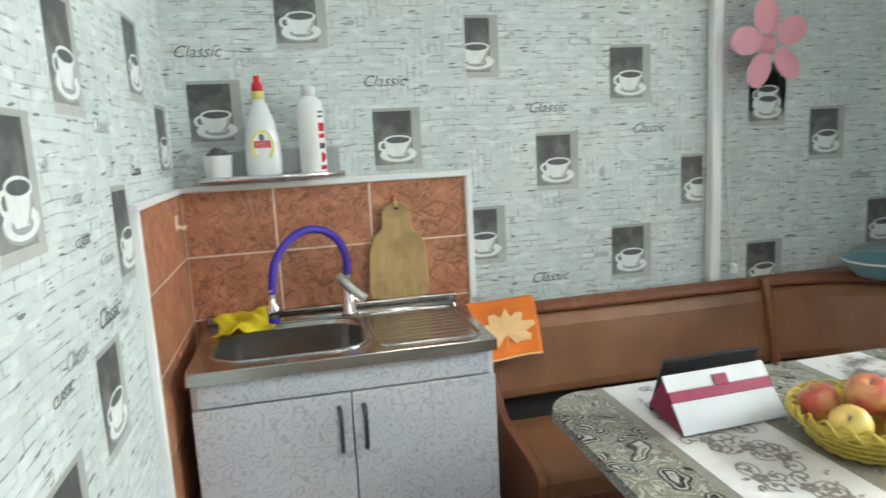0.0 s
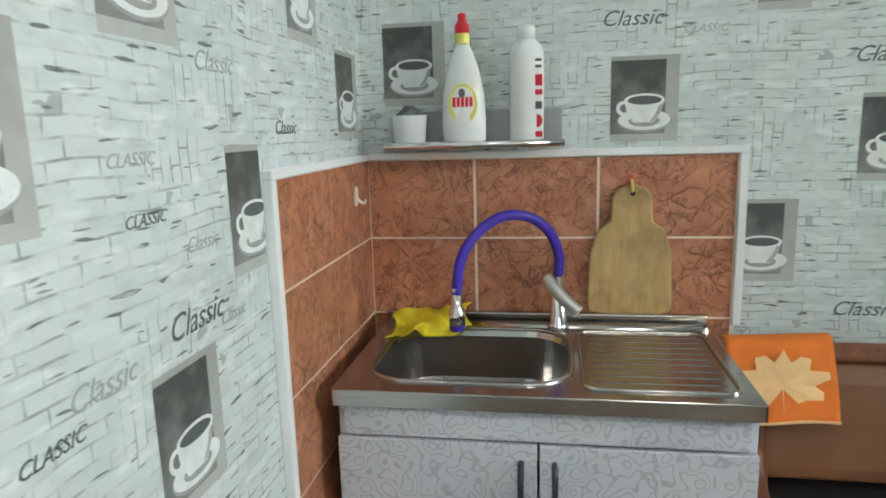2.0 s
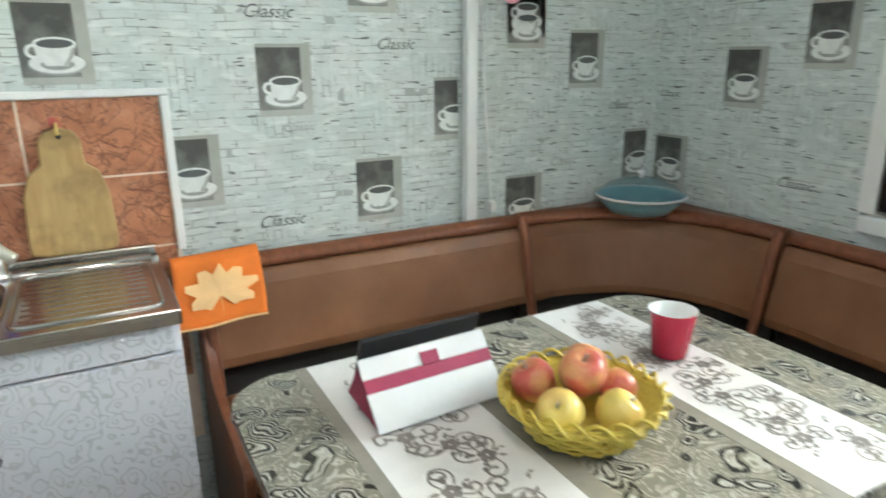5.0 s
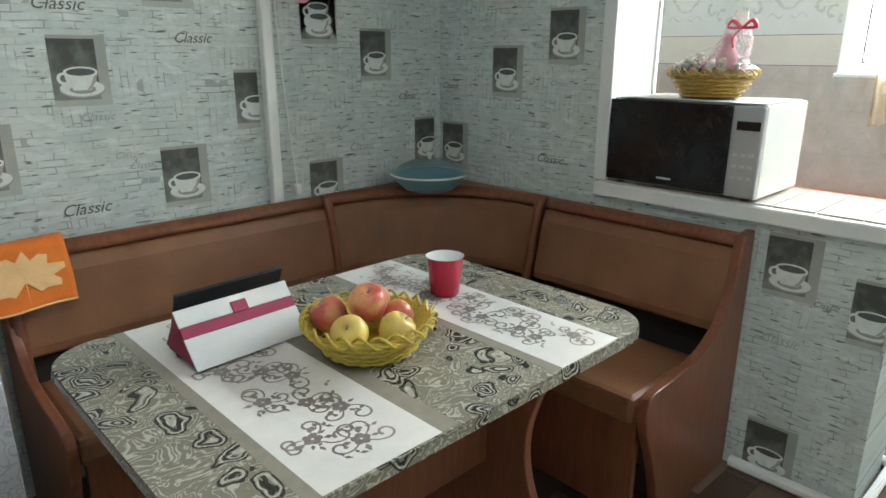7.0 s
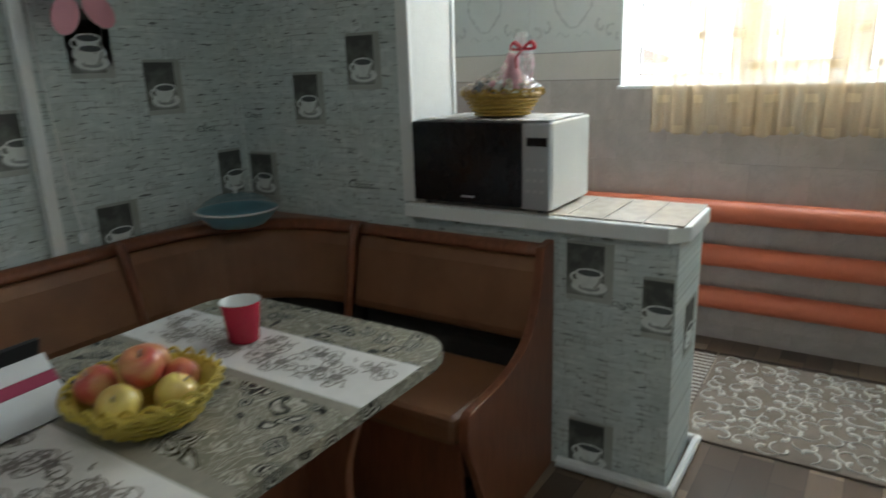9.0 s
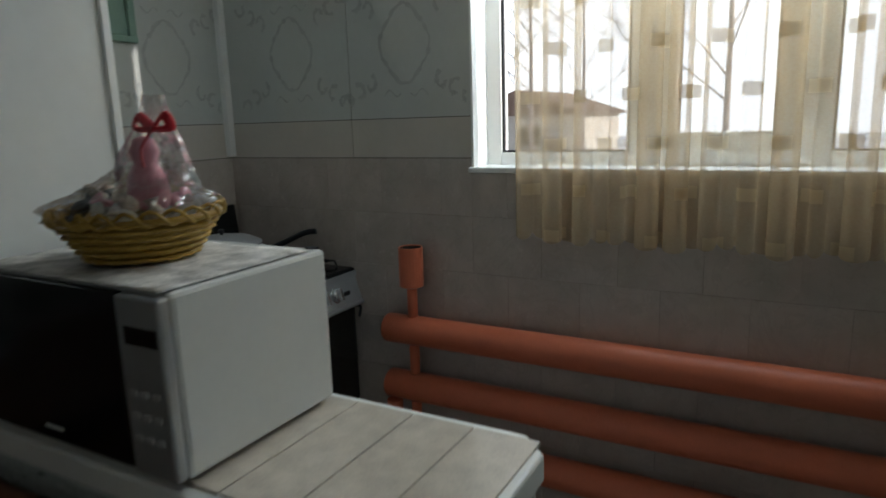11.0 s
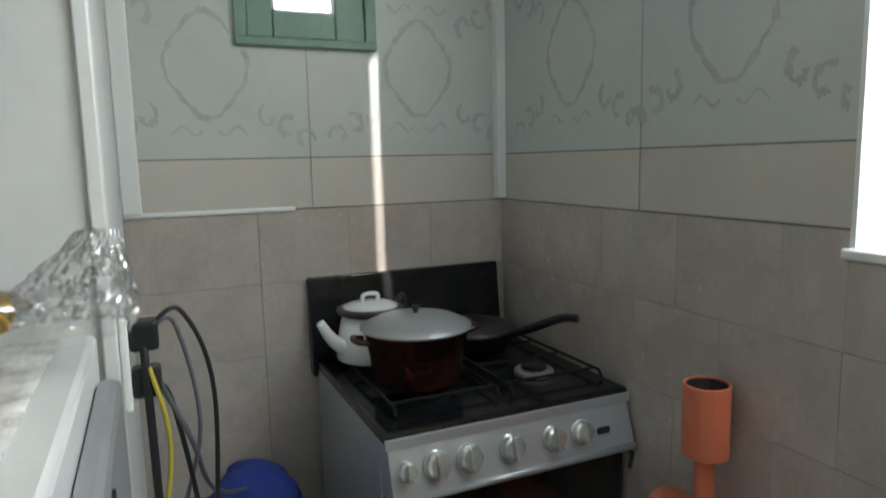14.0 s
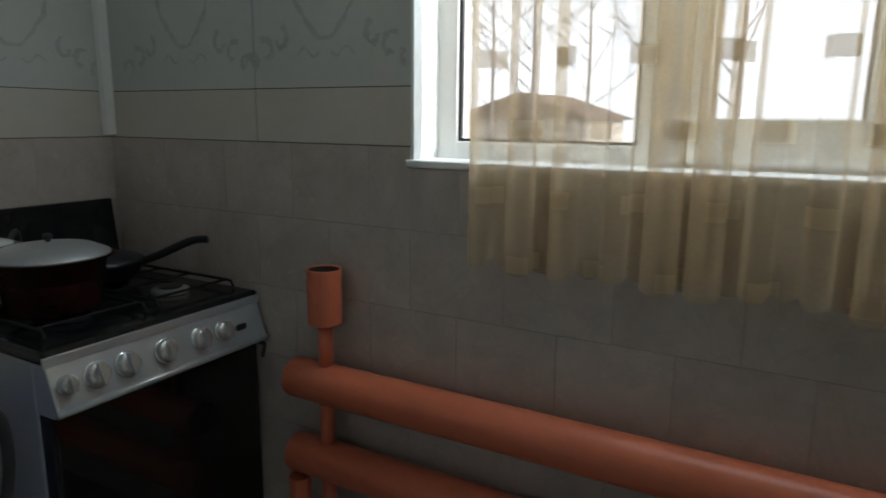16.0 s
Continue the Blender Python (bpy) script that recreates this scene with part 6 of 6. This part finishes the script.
for gx, gy in ((3.64, -0.47), (3.93, -0.47), (3.64, -0.2), (3.93, -0.2)):
    burner_mat = ALU if (gx, gy) == (3.93, -0.47) else DARKM
    part("burner", lathe([(0.05, 0.002), (0.05, 0.012), (0.038, 0.014), (0.036, 0.015), (0.001, 0.016)], (gx, gy, VZ), 22), burner_mat, stove, "flat gas burner", smooth=False)
    part("burner_cap", lathe([(0.033, 0.0165), (0.033, 0.020), (0.001, 0.022)], (gx, gy, VZ), 20), BLACKG, stove)
for gx in (3.645, 3.93):
    for yy in (-0.55, -0.40, -0.27, -0.13):
        part("grate_bar", tube([(gx - 0.125, yy, VZ + 0.021), (gx + 0.125, yy, VZ + 0.021)], 0.004, 6), CASTIRON, stove)
    for xx in (-0.125, 0.125):
        part("grate_bar", tube([(gx + xx, -0.58, VZ + 0.005), (gx + xx, -0.57, VZ + 0.021), (gx + xx, -0.10, VZ + 0.021), (gx + xx, -0.09, VZ + 0.005)], 0.004, 6), CASTIRON, stove)

GZ = VZ + 0.0255 
kc = (3.59, -0.21, GZ)
ket = thing("enamel_kettle", *kc, "white enamel kettle with a dark rim on the stove", "kettle")
part("body", lathe([(0.086, 0), (0.094, 0.006), (0.090, 0.05), (0.080, 0.10), (0.072, 0.122)], kc, 28), ENAMEL, ket, smooth=True)
part("rim", lathe([(0.073, 0.116), (0.087, 0.122), (0.089, 0.134), (0.074, 0.138)], kc, 28), BLACKP, ket, "black rim")
part("lid", lathe([(0.074, 0.136), (0.072, 0.141), (0.05, 0.148), (0.002, 0.152)], kc, 24), ENAMEL, ket, smooth=True)
part("lid_handle", tube(curve_pts([(kc[0] - 0.02, kc[1], kc[2] + 0.146), (kc[0] - 0.018, kc[1], kc[2] + 0.168), (kc[0] + 0.018, kc[1], kc[2] + 0.168), (kc[0] + 0.02, kc[1], kc[2] + 0.146)]), 0.006, 8), ENAMEL, ket, smooth=True)
part("spout", tube(curve_pts([(kc[0] - 0.075, kc[1] - 0.02, kc[2] + 0.035), (kc[0] - 0.115, kc[1] - 0.03, kc[2] + 0.07), (kc[0] - 0.145, kc[1] - 0.04, kc[2] + 0.118)]), 0.021, 10, taper=0.55), ENAMEL, ket, smooth=True)
part("handle", tube(curve_pts([(kc[0] + 0.065, kc[1] + 0.01, kc[2] + 0.115), (kc[0] + 0.095, kc[1] + 0.015, kc[2] + 0.155), (kc[0] + 0.10, kc[1] + 0.02, kc[2] + 0.10), (kc[0] + 0.085, kc[1] + 0.015, kc[2] + 0.05)]), 0.008, 8), BLACKP, ket, smooth=True)
pc = (3.625, -0.445, GZ)
pot = thing("cooking_pot", *pc, "burgundy enamel pot with a dull metal lid", "pot")
part("body", lathe([(0.09, 0), (0.10, 0.006), (0.122, 0.125), (0.128, 0.131), (0.124, 0.131), (0.10, 0.012), (0.002, 0.012)], pc, 32), POTRED, pot, smooth=True)
part("lid", lathe([(0.131, 0.1315), (0.130, 0.136), (0.095, 0.153), (0.04, 0.162), (0.002, 0.164)], pc, 32), GREYM, pot, "dull grey metal lid", smooth=True)
part("lid_knob", lathe([(0.006, 0.162), (0.006, 0.170), (0.010, 0.173), (0.009, 0.181), (0.002, 0.183)], pc, 14), BLACKP, pot, smooth=True)
for s in (-1, 1):
    part("handle", tube(curve_pts([(pc[0] + s * 0.122, pc[1] - 0.025, pc[2] + 0.112), (pc[0] + s * 0.148, pc[1] - 0.02, pc[2] + 0.117), (pc[0] + s * 0.148, pc[1] + 0.02, pc[2] + 0.117), (pc[0] + s * 0.122, pc[1] + 0.025, pc[2] + 0.112)]), 0.007, 8), POTRED, pot, smooth=True)
fc = (3.875, -0.23, GZ)
fp = thing("frying_pan", *fc, "dark frying pan with a flat lid and long handle", "pan")
part("pan", lathe([(0.10, 0), (0.11, 0.004), (0.128, 0.045), (0.132, 0.048), (0.125, 0.046), (0.105, 0.01), (0.002, 0.01)], fc, 30), DARKM, fp, smooth=True)
part("lid", lathe([(0.13, 0.048), (0.12, 0.056), (0.05, 0.066), (0.002, 0.068)], fc, 30), DARKM, fp, smooth=True)
part("handle", tube(curve_pts([(fc[0] + 0.075, fc[1] - 0.09, fc[2] + 0.04), (fc[0] + 0.105, fc[1] - 0.15, fc[2] + 0.066), (fc[0] + 0.142, fc[1] - 0.23, fc[2] + 0.105), (fc[0] + 0.162, fc[1] - 0.275, fc[2] + 0.112)]), 0.0095, 10, flat=1.4), BLACKP, fp, "black plastic handle", smooth=True)

# ---------------- pipe radiator ----------------
rad = thing("pipe_radiator", 4.03, -1.7, 0, "salmon painted three-pipe radiator under the window", "radiator")
RX = 4.018
for z, ye in ((0.668, -3.05), (0.452, -3.05), (0.238, -2.64)):
    part("heating_pipe", lathe([(0.001, 0), (0.052, 0.006), (0.054, 0.012), (0.054, -0.83 - ye - 0.012), (0.052, -0.83 - ye - 0.006), (0.001, -0.83 - ye)], (0, 0, 0), 22), SALMON, rad, smooth=True).matrix_local = rad.matrix_world.inverted() @ (Matrix.Translation((RX, -0.83, z)) @ Matrix.Rotation(radians(90), 4, "X"))
for a, b in ((0.705, 0.83), (0.49, 0.61), (0.285, 0.395)):
    part("riser", tube([(RX, -0.945, a), (RX, -0.945, b)], 0.019, 12), SALMON, rad, smooth=True)
part("expansion_cup", lathe([(0.019, 0.825), (0.044, 0.835), (0.044, 0.977), (0.040, 0.977), (0.038, 0.86), (0.001, 0.855)], (RX, -0.945, 0), 24), SALMON, rad, "open-topped salmon pipe cup", smooth=False, bevel=0.002)
# Separate near-black lining for the inside of the cup.
part("cup_inside", lathe([(0.0385, 0.974), (0.0372, 0.90), (0.001, 0.898)], (RX, -0.945, 0), 20, caps=(False, True)), VOID, rad, "near-black inside of the pipe cup")
part("stub", tube([(RX - 0.03, -0.87, 0.33), (RX - 0.03, -0.87, 0.40)], 0.03, 12), SALMON, rad)
part("riser", tube([(RX, -2.54, 0.285), (RX, -2.54, 0.395)], 0.019, 12), SALMON, rad, smooth=True)
for y_ in (-0.95, -2.60):
    part("leg", tube([(RX, y_, 0.0), (RX, y_, 0.19)], 0.02, 12), SALMON, rad, smooth=True)

# ---------------- rugs ----------------
rug = thing("patterned_rug", 3.5, -2.4, 0, "brown rug with cream scroll pattern and dark edge", "rug")
RG = (3.06, -3.3, 3.86, -1.76)
part("woven_field", boxes((RG[0], RG[1], 0, RG[2], RG[3], 0.010)), RUG, rug, bevel=0.004)
part("border", boxes((RG[2] + 0.001, RG[1], 0, RG[2] + 0.03, RG[3], 0.009)), RUGDARK, rug)
bm = bmesh.new()
rnd = random.Random(12)
for i in range(11):
    for j in range(21):
        cx, cy = RG[0] + 0.06 + i * 0.069 + rnd.uniform(-0.015, 0.015), RG[1] + 0.06 + j * 0.071 + rnd.uniform(-0.015, 0.015)
        s, a0 = rnd.choice((-1, 1)), rnd.uniform(0, 6.28)
        pts = [(cx + (0.006 + 0.0125 * t) * math.cos(a0 + s * t), cy + (0.006 + 0.0125 * t) * math.sin(a0 + s * t), 0.0105) for t in [k * 0.35 for k in range(13)]]
        if all(RG[0] < p[0] < RG[2] and RG[1] < p[1] < RG[3] for p in pts):
            tube(pts, 0.0105, 6, bm, flat=0.45, taper=0.45)
tagged(part("scroll_pattern", bm, RUGLIGHT, rug, smooth=True), kind="stuff")
runner = thing("striped_mat", 3.4, -1.5, 0, "narrow cream and brown striped mat", "mat")
part("weave", boxes((3.06, -1.75, 0, 3.86, -1.32, 0.006)), STRIPE, runner)
part("border", boxes((3.861, -1.75, 0, 3.895, -1.32, 0.007)), RUGDARK, runner)

# ceiling lamp over the dining corner, unseen and added to light it from above
lamp = thing("added_ceiling_lamp", 1.0, -1.95, 2.41, "unseen round ceiling lamp added to light the dining corner", "lamp")
EM = bpy.data.materials.new("added_lamp_glow")
EM.use_nodes = True
EM.node_tree.nodes["Principled BSDF"].inputs["Emission Color"].default_value = (0.97, 1.0, 0.97, 1)
EM.node_tree.nodes["Principled BSDF"].inputs["Emission Strength"].default_value = 1.0
part("base", lathe([(0.24, 0), (0.24, 0.06), (0.20, 0.09)], (1.0, -1.95, 2.41), 32), WHITE, lamp, smooth=False)
part("diffuser", lathe([(0.001, -0.004), (0.18, -0.004), (0.235, -0.001)], (1.0, -1.95, 2.41), 32), EM, lamp)

# ---------------- outside ----------------
tagged(finish("ground", boxes((-400, -400, -1.0, 500, 400, -0.8)), SNOW), "snow-covered ground outside the window", "", "", "structure")
house = thing("far_house", 31, 8.5, -0.8, "low house with a brown gable roof across the yard", "house")
part("wall", boxes((28, 5.9, -0.8, 34, 11.1, 1.5)), HOUSEW, house)
part("roof", prism([(5.4, 1.45), (11.6, 1.45), (8.5, 2.5)], lambda u, v, w: (27.6 + w, u, v), 6.8), ROOF, house)
part("window", boxes((27.97, 7.6, 0.2, 27.998, 8.6, 1.0)), BLACKG, house)
HAZE = bpy.data.materials.new("bright_winter_haze")
HAZE.use_nodes = True
hb = HAZE.node_tree.nodes["Principled BSDF"]
hb.inputs["Base Color"].default_value = (0.8, 0.82, 0.85, 1)
hb.inputs["Emission Color"].default_value = (0.90, 0.95, 1.0, 1)
hb.inputs["Emission Strength"].default_value = 1.35
tagged(finish("backdrop", boxes((70, -75, -0.8, 70.5, 90, 60), (-60, 90, -0.8, 70, 90.5, 60)), HAZE), "pale bright winter sky over the horizon", "", "", "structure")


def tree(x, y, h, seed):
    rnd = random.Random(seed)
    e = thing("bare_tree", x, y, -0.8, "leafless grey tree outside in the yard", "tree", "bare trees")
    bm = tube([(x, y, -0.8), (x + 0.1, y, h * 0.4), (x, y + 0.1, h)], 0.08, 8, taper=0.25)
    part("trunk", bm, BARK, e, smooth=True)
    bm = bmesh.new()

    def grow(p, d, ln, r, depth):
        q = p + d * ln
        mid = p + d * ln * 0.5 + Vector((rnd.uniform(-1, 1), rnd.uniform(-1, 1), 0)) * ln * 0.08
        tube([p, mid, q], r, 5, bm, taper=0.5)
        if depth:
            for _ in range(4):
                nd = (d + Vector((rnd.uniform(-0.8, 0.8), rnd.uniform(-0.8, 0.8), rnd.uniform(-0.1, 0.5)))).normalized()
                grow(p + d * ln * rnd.uniform(0.45, 1), nd, ln * 0.62, r * 0.5, depth - 1)
    for k in range(13):
        a = rnd.uniform(0, 6.28)
        grow(Vector((x, y, h * (0.2 + 0.06 * k))), Vector((math.cos(a), math.sin(a), 0.8)).normalized(), h * 0.3, 0.020, 3)
    part("branches", bm, BARK, e)


for tx, ty, th, sd_ in ((19, 4.5, 8, 1), (22, 2.0, 9, 2), (17, -0.6, 8, 3), (24, 8.0, 9, 4), (21, 10.5, 8, 5), (26, 5.2, 9, 6)):
    tree(tx, ty, th, sd_)

# ---------------- tiles, piece by piece ----------------
tm = tile_mesh("tile", 0.3, 0.2, 0.009, TILE, "y", 0.0028)
tm_s = tile_mesh("tile_cut", 0.282, 0.2, 0.009, TILE, "y", 0.0028)
for r_ in range(4):
    z = SPL_T - 0.2 * (r_ + 1)
    lay("tile", tm_s, wall_sink, (0.0095, 0, z)).scale = (0.968, 1, 1)
    lay("tile", tm, wall_sink, (0.284, 0, z))
    lay("tile", tm, wall_sink, (0.585, 0, z)).scale = (1.065, 1, 1)
tl = tile_mesh("tile", 0.3, 0.2, 0.009, TILE, "x", 0.0028)
for r_ in range(6):
    for c_ in range(2):
        lay("tile", tl, wall_left, (0, -0.3 * c_ - 0.0, SPL_T - 0.2 * (r_ + 1)))
bt = tile_mesh("tile", 0.25, 0.2, 0.007, BEIGE, "y", 0.0005)
for r_ in range(7):
    z = SB0 - 0.2 * (r_ + 1)
    if z < -0.15:
        continue
    for c_ in range(5):
        x = XW - 0.25 * (c_ + 1)
        ob = lay("tile", bt, wall_stove, (max(x, XP1 + 0.006), YS, max(z, 0)))
        ob.scale = ((XW - 0.25 * c_ - max(x, XP1 + 0.006)) / 0.25, 1, (z + 0.2 - max(z, 0)) / 0.2)
bw = tile_mesh("tile", 0.25, 0.2, 0.007, BEIGE, "x", 0.0005)
for r_ in range(7):
    z = SB0 - 0.2 * (r_ + 1)
    z1_ = z + 0.2
    for c_ in range(14):
        y_hi = YS - 0.007 - 0.25 * c_ - (0.12 if r_ % 2 else 0.0)
        y_lo = max(y_hi - 0.25, YB)
        if y_hi <= YB + 0.01:
            continue
        top_ = z1_
        if y_lo < WY1 - 0.02 and y_hi > WY0 and z1_ > WZ0:
            top_ = WZ0 - 0.002
            if y_hi > WY1:
                ob = lay("tile", bw, wall_window, (XW, y_hi, z))
                ob.rotation_euler = (0, 0, 0)
                ob.scale = (-1, (y_hi - WY1) / 0.25, 1)
                y_hi = WY1
        ob = lay("tile", bw, wall_window, (XW, y_hi, max(z, 0)))
        ob.scale = (-1, (y_hi - y_lo) / 0.25, (top_ - max(z, 0)) / 0.2)
